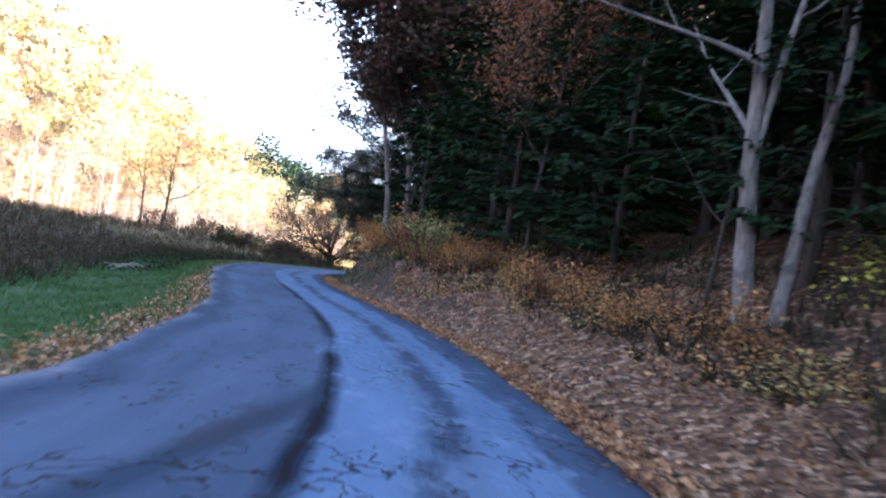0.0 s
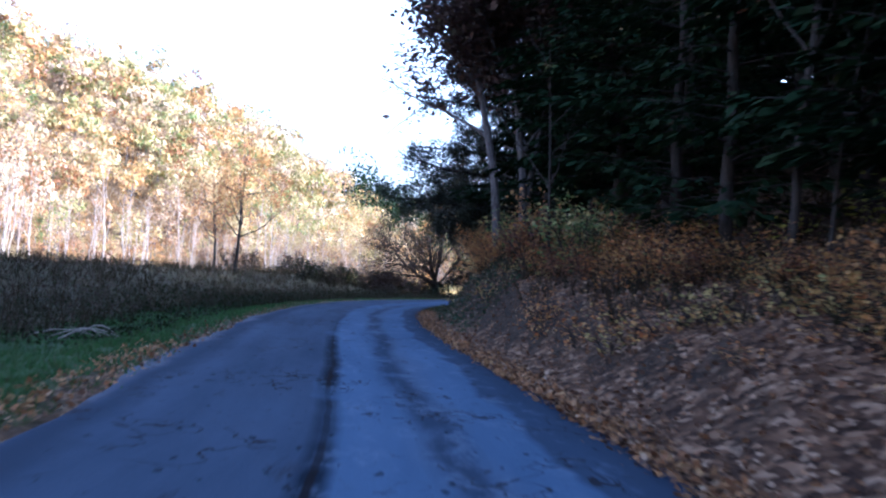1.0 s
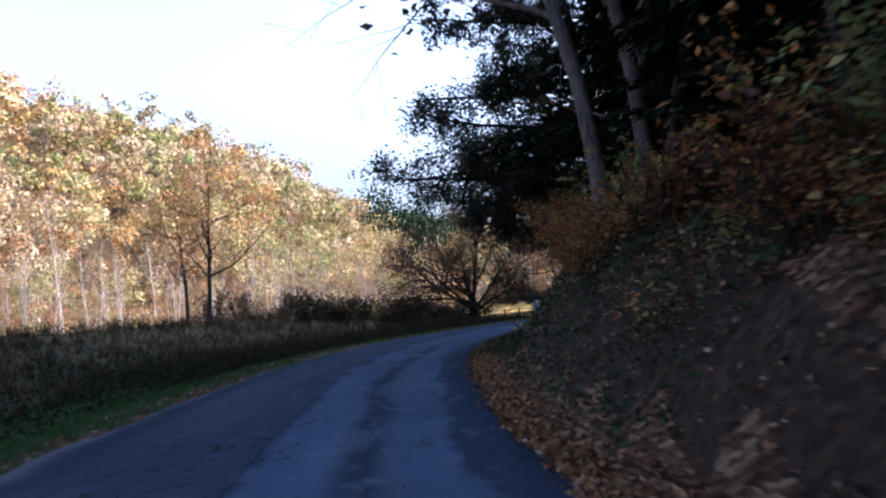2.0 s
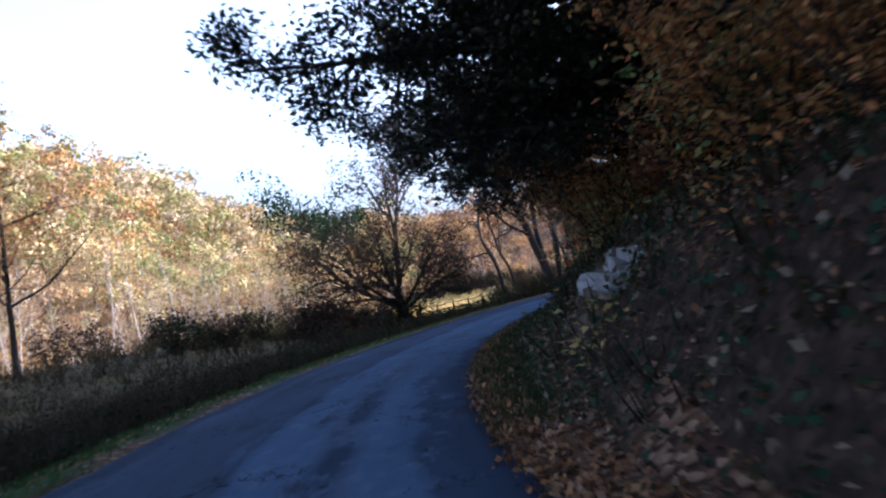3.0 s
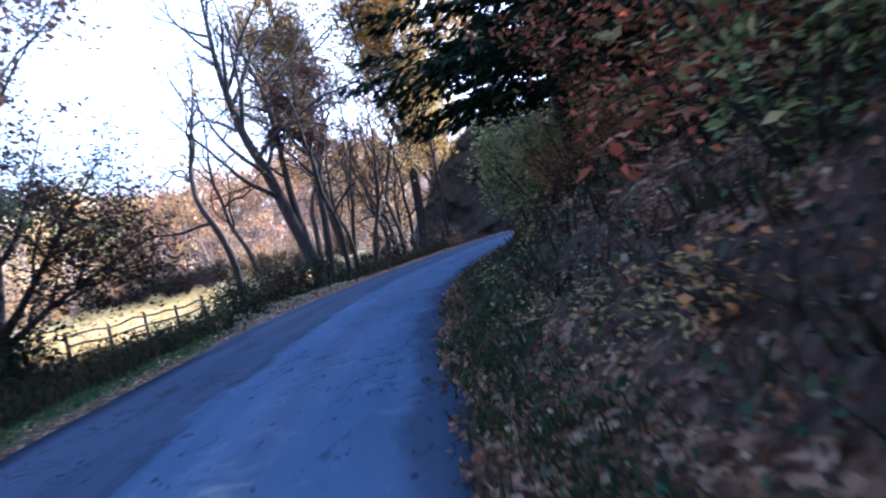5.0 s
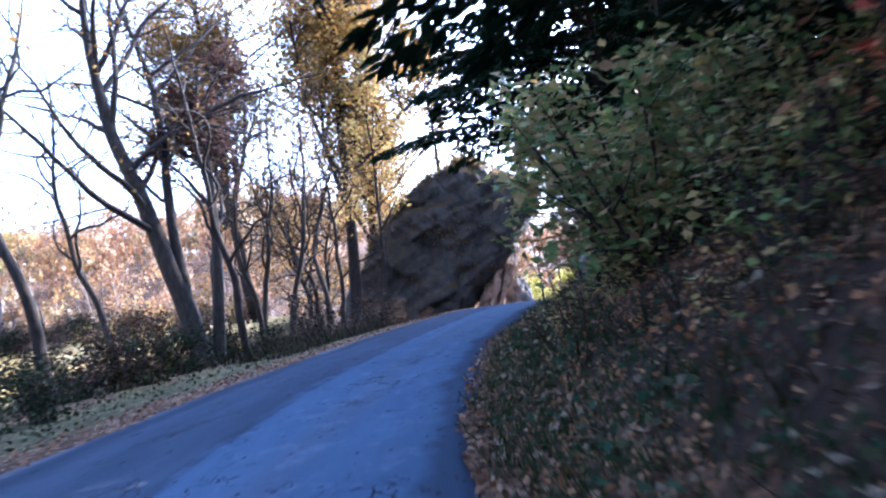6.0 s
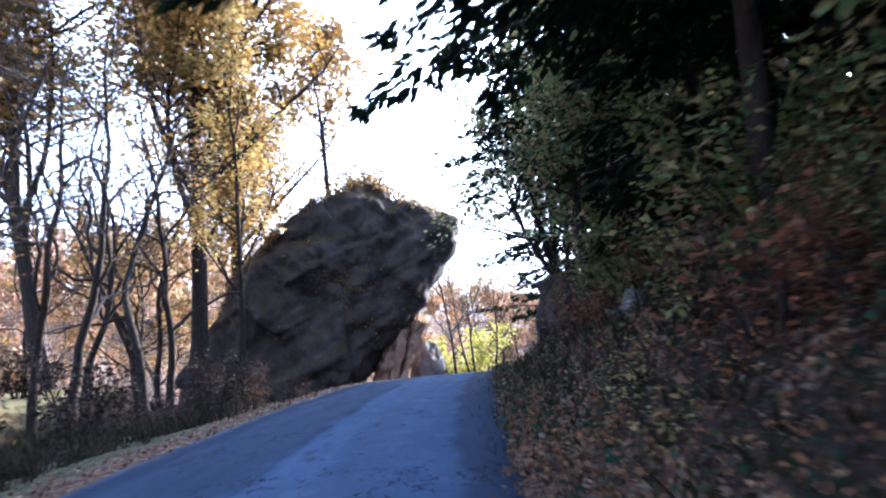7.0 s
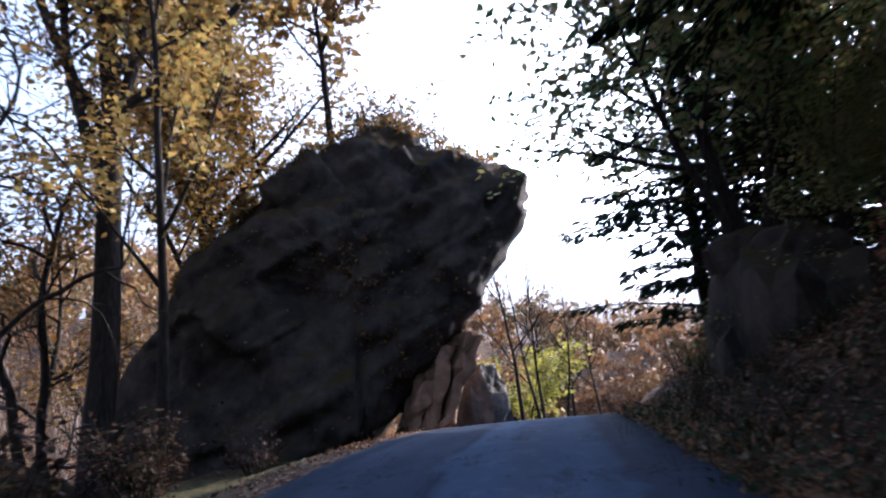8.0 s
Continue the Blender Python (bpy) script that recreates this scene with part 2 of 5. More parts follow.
TAN_ROCK = rock_material("tan_sandstone", (0.026, 0.021, 0.018), (0.14, 0.11, 0.09), (0.05, 0.04, 0.02))
ROCK = rock_material("grey_rock", (0.05, 0.05, 0.052), (0.27, 0.26, 0.25), (0.03, 0.035, 0.015))
BARK_GREY = bark("grey_bark", (0.07, 0.06, 0.055), (0.22, 0.20, 0.18))
BARK_OAK = bark("oak_bark", (0.035, 0.030, 0.030), (0.12, 0.105, 0.10))
BARK_DARK = bark("dark_bark", (0.010, 0.009, 0.008), (0.038, 0.032, 0.028))
BARK_PALE = bark("pale_bark", (0.055, 0.048, 0.046), (0.155, 0.14, 0.132), 0.52, (0.05, 0.045, 0.045))
BARK_WHITE = bark("white_bark", (0.20, 0.17, 0.15), (0.42, 0.37, 0.33))
BARK_HEMLOCK = bark("hemlock_bark", (0.012, 0.010, 0.009), (0.045, 0.036, 0.030))
WOOD_OLD = bark("weathered_wood", (0.02, 0.017, 0.014), (0.06, 0.05, 0.04))
NEEDLES = foliage("hemlock_needles", [(0.007, 0.015, 0.007), (0.011, 0.024, 0.011), (0.017, 0.030, 0.013), (0.022, 0.032, 0.013)], 0.1, 0.75, 0.0, 0.04)
LEAF_RUST = foliage("rust_leaves", [(0.09, 0.04, 0.03), (0.16, 0.06, 0.03), (0.24, 0.10, 0.04), (0.13, 0.08, 0.05)], 0.35)
LEAF_ORANGE = foliage("orange_leaves", [(0.336, 0.120, 0.036), (0.432, 0.204, 0.060), (0.396, 0.252, 0.084), (0.216, 0.096, 0.036), (0.144, 0.096, 0.048)], 0.35)
LEAF_RED = foliage("red_leaves", [(0.34, 0.07, 0.04), (0.40, 0.14, 0.06), (0.26, 0.10, 0.05), (0.14, 0.09, 0.04), (0.18, 0.15, 0.06)], 0.35)
LEAF_YELLOW = foliage("yellow_leaves", [(0.36, 0.24, 0.06), (0.48, 0.36, 0.10), (0.30, 0.18, 0.06), (0.30, 0.28, 0.09), (0.20, 0.14, 0.06)], 0.4)
LEAF_GOLD = foliage("golden_leaves", [(0.216, 0.122, 0.029), (0.302, 0.194, 0.036), (0.259, 0.144, 0.043), (0.158, 0.108, 0.036), (0.331, 0.238, 0.058), (0.144, 0.122, 0.043)], 0.45, 0.6, 0.0, 0.08)
LEAF_LIME = foliage("lime_leaves", [(0.315, 0.315, 0.045), (0.413, 0.375, 0.060), (0.225, 0.255, 0.045)], 0.45)
LEAF_LOW = foliage("low_plant_leaves", [(0.200, 0.188, 0.062), (0.325, 0.263, 0.088), (0.425, 0.300, 0.112), (0.125, 0.138, 0.050)], 0.35)
LEAF_UMBER = foliage("umber_leaves", [(0.15, 0.085, 0.03), (0.21, 0.125, 0.03), (0.12, 0.07, 0.03), (0.26, 0.17, 0.045), (0.12, 0.10, 0.04)], 0.35, 0.6, 0.0, 0.06)
LEAF_GREEN = foliage("green_leaves", [(0.081, 0.135, 0.041), (0.135, 0.203, 0.068), (0.216, 0.243, 0.081), (0.351, 0.284, 0.108), (0.270, 0.189, 0.108)], 0.35)
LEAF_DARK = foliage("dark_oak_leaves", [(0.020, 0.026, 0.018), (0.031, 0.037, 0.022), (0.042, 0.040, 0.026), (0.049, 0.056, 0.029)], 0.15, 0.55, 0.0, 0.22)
LEAF_MOSS = foliage("golden_moss", [(0.216, 0.144, 0.036), (0.360, 0.216, 0.054), (0.144, 0.090, 0.036), (0.090, 0.090, 0.036)], 0.3)
LEAF_BROWN = foliage("dry_leaves", [(0.095, 0.042, 0.018), (0.15, 0.070, 0.030), (0.035, 0.018, 0.012), (0.21, 0.115, 0.055), (0.06, 0.028, 0.016), (0.33, 0.24, 0.165)], 0.15)
LEAF_EDGE = foliage("curled_edge_leaves", [(0.21, 0.10, 0.045), (0.27, 0.15, 0.07), (0.15, 0.075, 0.037), (0.32, 0.20, 0.10), (0.19, 0.115, 0.065)], 0.2, 0.65, 0.0, 0.08)
LEAF_DULL = foliage("dull_purple_leaves", [(0.045, 0.030, 0.030), (0.075, 0.046, 0.040), (0.11, 0.066, 0.05), (0.06, 0.052, 0.034)], 0.25, 0.65, 0.0, 0.05)
# leaf tones darkened to hold the shade of the crab tree and shrubs
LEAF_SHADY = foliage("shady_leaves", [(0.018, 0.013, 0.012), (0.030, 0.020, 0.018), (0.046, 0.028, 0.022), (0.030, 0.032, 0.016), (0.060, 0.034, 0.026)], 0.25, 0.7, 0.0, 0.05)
LEAF_HILL = foliage("hillside_leaves", [(0.055, 0.083, 0.030), (0.359, 0.166, 0.083), (0.138, 0.166, 0.055), (0.607, 0.386, 0.152), (0.207, 0.152, 0.124), (0.690, 0.538, 0.304), (0.179, 0.207, 0.069), (0.524, 0.276, 0.110), (0.097, 0.110, 0.048), (0.414, 0.345, 0.152), (0.276, 0.193, 0.152), (0.662, 0.552, 0.373), (0.124, 0.138, 0.069)], 0.25, 0.7, 0.1, 0.05)
LEAF_HILL_DIM = foliage("valley_leaves", [(0.246, 0.123, 0.061), (0.134, 0.092, 0.061), (0.339, 0.184, 0.072), (0.205, 0.123, 0.082), (0.389, 0.236, 0.082), (0.102, 0.102, 0.046), (0.287, 0.154, 0.082), (0.164, 0.113, 0.082)], 0.3, 0.6, 0.2)
LEAF_TAWNY = foliage("tawny_leaves", [(0.36, 0.26, 0.14), (0.44, 0.32, 0.14), (0.30, 0.18, 0.08), (0.34, 0.28, 0.18)], 0.35)
LEAF_HILL_GREEN = foliage("hillside_green", [(0.130, 0.182, 0.065), (0.221, 0.247, 0.078), (0.325, 0.286, 0.104), (0.104, 0.143, 0.065)], 0.3)
GRASS = foliage("verge_grass", [(0.020, 0.052, 0.014), (0.032, 0.078, 0.020), (0.045, 0.092, 0.028), (0.062, 0.064, 0.032)], 0.3, 0.7, 0.0, 0.08)
BANK_GRASS = foliage("bank_grass", [(0.012, 0.026, 0.010), (0.018, 0.038, 0.014), (0.028, 0.046, 0.018), (0.050, 0.044, 0.026)], 0.25, 0.7, 0.0, 0.05)
# weed, brush and bramble colours are lowered to stand for the field's shade
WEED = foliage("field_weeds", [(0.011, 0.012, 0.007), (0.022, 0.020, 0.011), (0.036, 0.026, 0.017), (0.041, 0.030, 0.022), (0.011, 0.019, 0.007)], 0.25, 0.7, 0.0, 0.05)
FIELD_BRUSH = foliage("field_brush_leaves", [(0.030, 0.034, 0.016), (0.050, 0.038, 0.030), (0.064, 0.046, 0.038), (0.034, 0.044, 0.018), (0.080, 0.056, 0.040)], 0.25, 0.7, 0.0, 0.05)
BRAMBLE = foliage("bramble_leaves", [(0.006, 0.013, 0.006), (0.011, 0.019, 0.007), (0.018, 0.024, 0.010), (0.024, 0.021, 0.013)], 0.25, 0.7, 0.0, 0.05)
CREEPER = foliage("creeper_leaves", [(0.018, 0.044, 0.026), (0.032, 0.062, 0.034), (0.050, 0.060, 0.032), (0.045, 0.033, 0.024), (0.200, 0.170, 0.125)], 0.25, 0.7, 0.0, 0.05)
STRAW = foliage("straw_grass", [(0.60, 0.46, 0.17), (0.70, 0.55, 0.24), (0.48, 0.36, 0.13)], 0.3)

# ---- plan: the road's middle line and the lie of the land ----
ROAD_Y = [-90, -40, -10, 2, 7, 12, 17, 22, 27, 32, 37, 42, 47, 52, 57, 62, 67, 72, 77, 82, 87, 92, 97, 102, 107, 112, 122, 135, 150, 175]
ROAD_X = [3.0, 0.8, -0.35, -0.48, -0.77, -1.48, -2.64, -4.15, -5.67, -7.02, -8.19, -8.99, -9.36, -9.2, -8.53, -7.57, -6.37, -4.85, -3.01, -0.71, 2.03, 5.0, 8.1, 11.44, 14.96, 18.6, 26.6, 39.0, 56.0, 92.0]
HALF = 2.45


def smooth_line():
    y = np.arange(-90, 175, 0.5)
    x = np.interp(y, ROAD_Y, ROAD_X)
    k = np.hanning(15)
    k /= k.sum()
    pad = np.concatenate([np.full(7, x[0]), x, np.full(7, x[-1])])
    return np.stack([np.convolve(pad, k, "valid"), y], 1)


LINE = smooth_line()
STEP = np.diff(LINE, axis=0)
ALONG = np.concatenate([[0], np.cumsum(np.hypot(STEP[:, 0], STEP[:, 1]))])
TANGENT = np.gradient(LINE, axis=0)
TANGENT /= np.linalg.norm(TANGENT, axis=1, keepdims=True)
ACROSS = np.stack([TANGENT[:, 1], -TANGENT[:, 0]], 1)


def road_place(x, y):
    """Nearest index on the middle line and the metres across it, right positive."""
    x, y = np.atleast_1d(np.asarray(x, float)), np.atleast_1d(np.asarray(y, float))
    best, idx = np.full(x.shape, 1e18), np.zeros(x.shape, int)
    for i in range(0, len(LINE), 2):
        d2 = (x - LINE[i, 0]) ** 2 + (y - LINE[i, 1]) ** 2
        near = d2 < best
        best[near], idx[near] = d2[near], i
    across = (x - LINE[idx, 0]) * ACROSS[idx, 0] + (y - LINE[idx, 1]) * ACROSS[idx, 1]
    return idx, np.sign(across) * np.sqrt(best), across


def step01(v):
    v = np.clip(v, 0, 1)
    return v * v * (3 - 2 * v)


def road_height(idx):
    over = np.clip(LINE[idx, 1] - 104, 0, 200)
    return -np.minimum(over * over * 0.0045, 0.10 * over)


def wave(x, y, f, seed=0.0):
    return np.sin(x * f + 1.3 * seed) * np.cos(y * f * 1.17 + seed) + 0.6 * np.sin(x * f * 2.3 + y * f * 1.9 + seed * 2) + 0.4 * np.sin(y * f * 3.1 - x * f * 2.7 + seed)


BANK_Y = [-60, 6, 14, 24, 34, 40, 46, 70, 85, 100, 112, 140]
BANK_K = [0.2, 0.28, 0.5, 1.0, 2.0, 1.8, 1.0, 0.95, 0.95, 0.85, 0.8, 0.4]
BANK_H = [1.0, 1.1, 1.8, 2.4, 3.0, 3.2, 3.6, 4.2, 4.5, 3.6, 2.6, 1.0]
HILL_AZ = [-180, -150, -110, -75, -55, -36, -20, -9, -2, 3, 10, 15, 18, 22, 28, 33, 40, 60, 100, 150, 180]
HILL_H = [10, 15, 40, 25, 10, 13, 23, 28, 26, 23, 23, 20, 23, 31, 39, 45, 50, 55, 48, 20, 10]


def land(x, y):
    x, y = np.atleast_1d(np.asarray(x, float)), np.atleast_1d(np.asarray(y, float))
    idx, d, _ = road_place(x, y)
    ry = LINE[idx, 1]
    z = road_height(idx)
    # right: a steep bank, then wooded slope
    t = np.clip(d - HALF - 0.35, 0, None)
    k, h = np.interp(ry, BANK_Y, BANK_K), np.interp(ry, BANK_Y, BANK_H)
    t = np.clip(t - np.interp(ry, [12, 30, 84, 98, 112, 125], [0.0, 0.55, 0.55, 0.95, 0.8, 0.3]), 0, None)
    bank = h * (1 - np.exp(-(k * t / h) * step01(t / 1.6 + 0.25))) + 0.62 * np.clip(t - 4, 0, 38) * step01((106 - ry) / 12)
    bank += 0.10 * wave(x, y, 1.1) * step01(t / 1.5)
    # left: verge, field rising gently; further on a drop to the valley
    u = np.clip(-d - HALF - 0.3, 0, None)
    field = -0.42 * step01(u / 2.8) + 1.5 * step01((u - 4.5) / 9) - 0.5 * step01((u - 16) / 15)
    drop = -0.5 * step01(u / 3.0) - 6.0 * step01((u - 4.5) / 14)
    shelf = -0.3 * step01(u / 3.0) - 0.5 * step01((u - 4) / 8) - 4.0 * step01((u - 24) / 18)
    a, c = step01((ry - 66) / 14), step01((ry - 97) / 8)
    left = field * (1 - a) + a * (shelf * (1 - c) + drop * c)
    left += 0.05 * wave(x, y, 0.9, 2) * step01(u / 1.5)
    z = z + np.where(d > 0, bank, left)
    z = z - 0.07 * step01((HALF + 0.05 + np.interp(ry, [86, 98, 112, 125], [0, 0.6, 0.6, 0.2]) * (d > 0) + np.interp(ry, [24, 34, 56, 68], [0, 0.3, 0.3, 0]) * (d < 0) - np.abs(d)) / 0.25)
    # the open meadow behind the fence, rising gently
    m = step01((-d - 10.5) / 4) * step01((36 + d) / 8) * step01((y - 79) / 7) * step01((126 - y) / 8)
    z = z * (1 - m) + m * (-0.6 + 0.05 * (y - 88))
    # hills round the valley
    px, py = x + 6, y - 50
    r, az = np.hypot(px, py), np.degrees(np.arctan2(-px, py))
    hill = np.interp(az, HILL_AZ, HILL_H) * step01((r - 58) / 120) + 0.04 * np.clip(r - 200, 0, 900)
    away = np.where(d > 0, step01((d - 60) / 40), step01((-d - 26) / 25))
    return z + hill * away + 1.2 * wave(x, y, 0.035, 4) * away


def land1(x, y):
    return float(land([x], [y])[0])


# ---- building helpers ----
def mesh_of(name, verts, faces, mat, smooth=False):
    """A mesh from arrays; faces all of one size."""
    verts, faces = np.asarray(verts, np.float32), np.asarray(faces, np.int32)
    me = bpy.data.meshes.new(name)
    me.vertices.add(len(verts))
    me.vertices.foreach_set("co", verts.ravel())
    n = faces.shape[1]
    me.loops.add(faces.size)
    me.loops.foreach_set("vertex_index", faces.ravel())
    me.polygons.add(len(faces))
    me.polygons.foreach_set("loop_start", np.arange(0, faces.size, n, dtype=np.int32))
    if smooth:
        me.polygons.foreach_set("use_smooth", np.ones(len(faces), bool))
    me.materials.append(mat)
    me.update(calc_edges=True)
    return me


def part(name, me, parent, label=""):
    ob = new(name, me)
    ob.parent = parent
    return tagged(ob, label) if label else ob


def root(name, at, label, category, group=""):
    ob = new(name)
    ob.empty_display_size = 0.2
    ob.location = at
    return tagged(ob, label, category, group)


def tubes(lines, sides=(7, 5, 3, 3)):
    """Tapered tubes round lines of (points, radii, level)."""
    V, F, n0 = [], [], 0
    for pts, rad, lvl in lines:
        pts, rad = np.asarray(pts), np.asarray(rad)
        k = sides[min(lvl, len(sides) - 1)]
        tan = np.gradient(pts, axis=0)
        tan /= np.linalg.norm(tan, axis=1, keepdims=True) + 1e-9
        ref = np.array([0.31, 0.95, 0.05]) if abs(tan[0, 1]) < 0.8 else np.array([0.95, 0.1, 0.3])
        s = np.cross(tan, ref)
        s /= np.linalg.norm(s, axis=1, keepdims=True) + 1e-9
        w = np.cross(tan, s)
        ang = np.arange(k) * 2 * np.pi / k
        ring = pts[:, None] + rad[:, None, None] * (np.cos(ang)[None, :, None] * s[:, None] + np.sin(ang)[None, :, None] * w[:, None])
        m = len(pts)
        V.append(ring.reshape(-1, 3))
        i, j = np.meshgrid(np.arange(m - 1), np.arange(k), indexing="ij")
        a, b2 = n0 + i * k + j, n0 + i * k + (j + 1) % k
        F.append(np.stack([a, b2, b2 + k, a + k], -1).reshape(-1, 4))
        n0 += m * k
    return np.concatenate(V), np.concatenate(F)


def leaf_quads(rng, at, size, flat=0.3, droop=0.2, slim=0.55):
    """A small folded diamond leaf at each place."""
    at = np.asarray(at)
    n = len(at)
    d = rng.normal(0, 1, (n, 3))
    d[:, 2] = d[:, 2] * flat - droop
    d /= np.linalg.norm(d, axis=1, keepdims=True)
    s = np.cross(d, rng.normal(0, 1, (n, 3)) * np.array([flat, flat, 1]) + 1e-3)
    s /= np.linalg.norm(s, axis=1, keepdims=True)
    L = (size * rng.uniform(0.6, 1.4, n))[:, None]
    nrm = np.cross(d, s) * L * 0.12
    a, c = at, at + d * L
    mid = at + d * L * 0.45
    v = np.stack([a, mid + s * L * slim / 2 + nrm, c, mid - s * L * slim / 2 + nrm], 1).reshape(-1, 3)
    return v, np.arange(4 * n).reshape(n, 4)


def grow(rng, p, d, length, r, lvl, top, out, P):
    n = max(3, int(length / P["seg"][min(lvl, 2)]))
    pts, rad = [np.array(p, float)], [r]
    d = np.array(d, float)
    dirs = [d]
    for i in range(n):
        d = d + rng.normal(0, P["wob"] * (1 if lvl else 0.45), 3) + np.array([0, 0, P["up"] if lvl else P["up0"]])
        d /= np.linalg.norm(d)
        pts.append(pts[-1] + d * length / n)
        rad.append(max(r * (1 - (i + 1) / n * (1 - P["taper"])), 0.006))
        dirs.append(d)
    if lvl == 0 and P.get("flare", 1):
        rad[0] *= 1.35
    out.append((pts, rad, lvl))
    if lvl >= top:
        return
    kids = P["kids"][lvl]
    for c in range(kids):
        f = P["from"][lvl] + (1 - P["from"][lvl]) * (c + rng.uniform(0.2, 0.9)) / kids
        i = min(n, int(f * n))
        base = dirs[i]
        side = np.cross(base, rng.normal(0, 1, 3))
        side /= np.linalg.norm(side) + 1e-9
        ang = rng.uniform(*P["angle"])
        cd = base * math.cos(ang) + side * math.sin(ang)
        grow(rng, pts[i], cd, length * P["ratio"][lvl] * rng.uniform(0.7, 1.15) * (1.15 - 0.55 * f), min(rad[i] * 0.7, r * P["thin"]), lvl + 1, top, out, P)


DECID = dict(seg=(0.7, 0.45, 0.35), wob=0.10, up=0.06, up0=0.05, taper=0.14, kids=(9, 6, 5), ratio=(0.5, 0.5, 0.5), angle=(0.5, 1.0), thin=0.42)
DECID["from"] = (0.3, 0.25, 0.2)


def decid(name, label, category, seed, height, r0, lean=(0, 0), leaf=None, leaves=0, leaf_size=0.12, bark_mat=None, top=3, spread=0.12, low=0.0, group="", extra=(), keep=None, **over):
    """A broad-leaved tree at the origin: trunk with limbs, and a crown of single leaves where it has any."""
    rng = np.random.default_rng(seed)
    P = {**DECID, **over}
    out = []
    d = np.array([lean[0], lean[1], 1.0])
    grow(rng, (0, 0, -0.3), d / np.linalg.norm(d), height, r0, 0, top, out, P)
    stem = np.array(out[0][0])
    for dx, dy, h2, r2, off in extra:
        d = np.array([dx, dy, 1.0])
        if off[2] > 0.5:
            off = tuple(float(np.interp(off[2], stem[:, 2], stem[:, c])) for c in (0, 1)) + (off[2],)
        grow(rng, off, d / np.linalg.norm(d), h2, r2, 0, top, out, P)
    thing = root(name, (0, 0, 0), label, category, group)
    stems = [o for o in out if o[2] == 0]
    for name, lines in (("trunk", stems[:1]), ("branchwork", [o for o in out if o[2] > 0]), *(("limb", [o]) for o in stems[1:])):
        V, F = tubes(lines)
        part(name, mesh_of(name, V, F, bark_mat or BARK_GREY, True), thing)
    if leaf and leaves:
        tips = np.concatenate([np.asarray(o[0])[1:] for o in out if o[2] >= max(1, top - 1)])
        tips = tips[tips[:, 2] > low * height]
        if keep is not None:
            tips = tips[keep(tips)]
        at = tips[rng.integers(0, len(tips), leaves)] + rng.normal(0, spread, (leaves, 3))
        V, F = leaf_quads(rng, at, leaf_size)
        part("crown", mesh_of("crown", V, F, leaf), thing)
    return thing


def hemlock(seed, height, radius, low=0.12, branches=85, per=34, size=0.42, label="tall dark green hemlock on the wooded slope", droop=0.35, group="hemlocks of the wood", crowd=1.0):
    """A conifer: straight trunk, drooping boughs in tiers, flat sprays of needles along them."""
    rng = np.random.default_rng(seed)
    thing = root("hemlock_tree", (0, 0, 0), label, "conifer", group)
    lines = [([np.array([0, 0, z]) + np.array([0.05 * math.sin(z), 0.05 * math.cos(z * 1.3), 0]) for z in np.linspace(-0.3, height, 14)], list(np.linspace(height * 0.012, 0.02, 14)), 0)]
    at, dirs = [], []
    for i in range(branches):
        f = low + (1 - low) * ((i + rng.uniform(0, 1)) / branches) ** crowd
        z = f * height
        L = radius * (1 - f) ** 0.75 * rng.uniform(0.75, 1.15) + 0.3
        a = rng.uniform(0, 2 * np.pi)
        d = np.array([math.cos(a), math.sin(a), 0.15])
        pts = [np.array([0, 0, z])]
        n = 4
        for k in range(n):
            d2 = d + np.array([0, 0, -droop * (k / n) ** 1.2]) + rng.normal(0, 0.05, 3)
            d2 /= np.linalg.norm(d2)
            pts.append(pts[-1] + d2 * L / n)
        lines.append((pts, list(np.linspace(0.045, 0.008, n + 1)), 2))
        pts = np.array(pts)
        m = max(8, int(per * L / radius * 1.2))
        t = rng.uniform(0.12, 1.0, m) ** 0.8 * n
        j = np.minimum(t.astype(int), n - 1)
        c = pts[j] + (pts[j + 1] - pts[j]) * (t - j)[:, None]
        side = np.array([-math.sin(a), math.cos(a), 0])
        w = rng.uniform(-1, 1, m)[:, None] * side * 0.30 * L * (1.05 - t / n)[:, None]
        at.append(c + w + rng.normal(0, 0.05, (m, 3)) - np.array([0, 0, 0.25]) * np.abs(w).sum(1, keepdims=True) * 0.5)
        dd = np.array([math.cos(a), math.sin(a), -0.45])[None] + w * 1.5 + rng.normal(0, 0.25, (m, 3))
        dirs.append(dd / np.linalg.norm(dd, axis=1, keepdims=True))
    at, dirs = np.concatenate(at), np.concatenate(dirs)
    s = np.cross(dirs, np.array([0, 0, 1.0]) + rng.normal(0, 0.35, dirs.shape))
    s /= np.linalg.norm(s, axis=1, keepdims=True)
    L = (size * rng.uniform(0.5, 1.35, len(at)))[:, None]
    v = np.stack([at, at + dirs * L * 0.5 + s * L * 0.2, at + dirs * L, at + dirs * L * 0.4 - s * L * 0.2], 1).reshape(-1, 3)
    V, F = tubes(lines, (8, 5, 3))
    part("trunk", mesh_of("trunk", V, F, BARK_HEMLOCK, True), thing)
    part("crown", mesh_of("crown", v, np.arange(len(v)).reshape(-1, 4), NEEDLES), thing)
    return thing


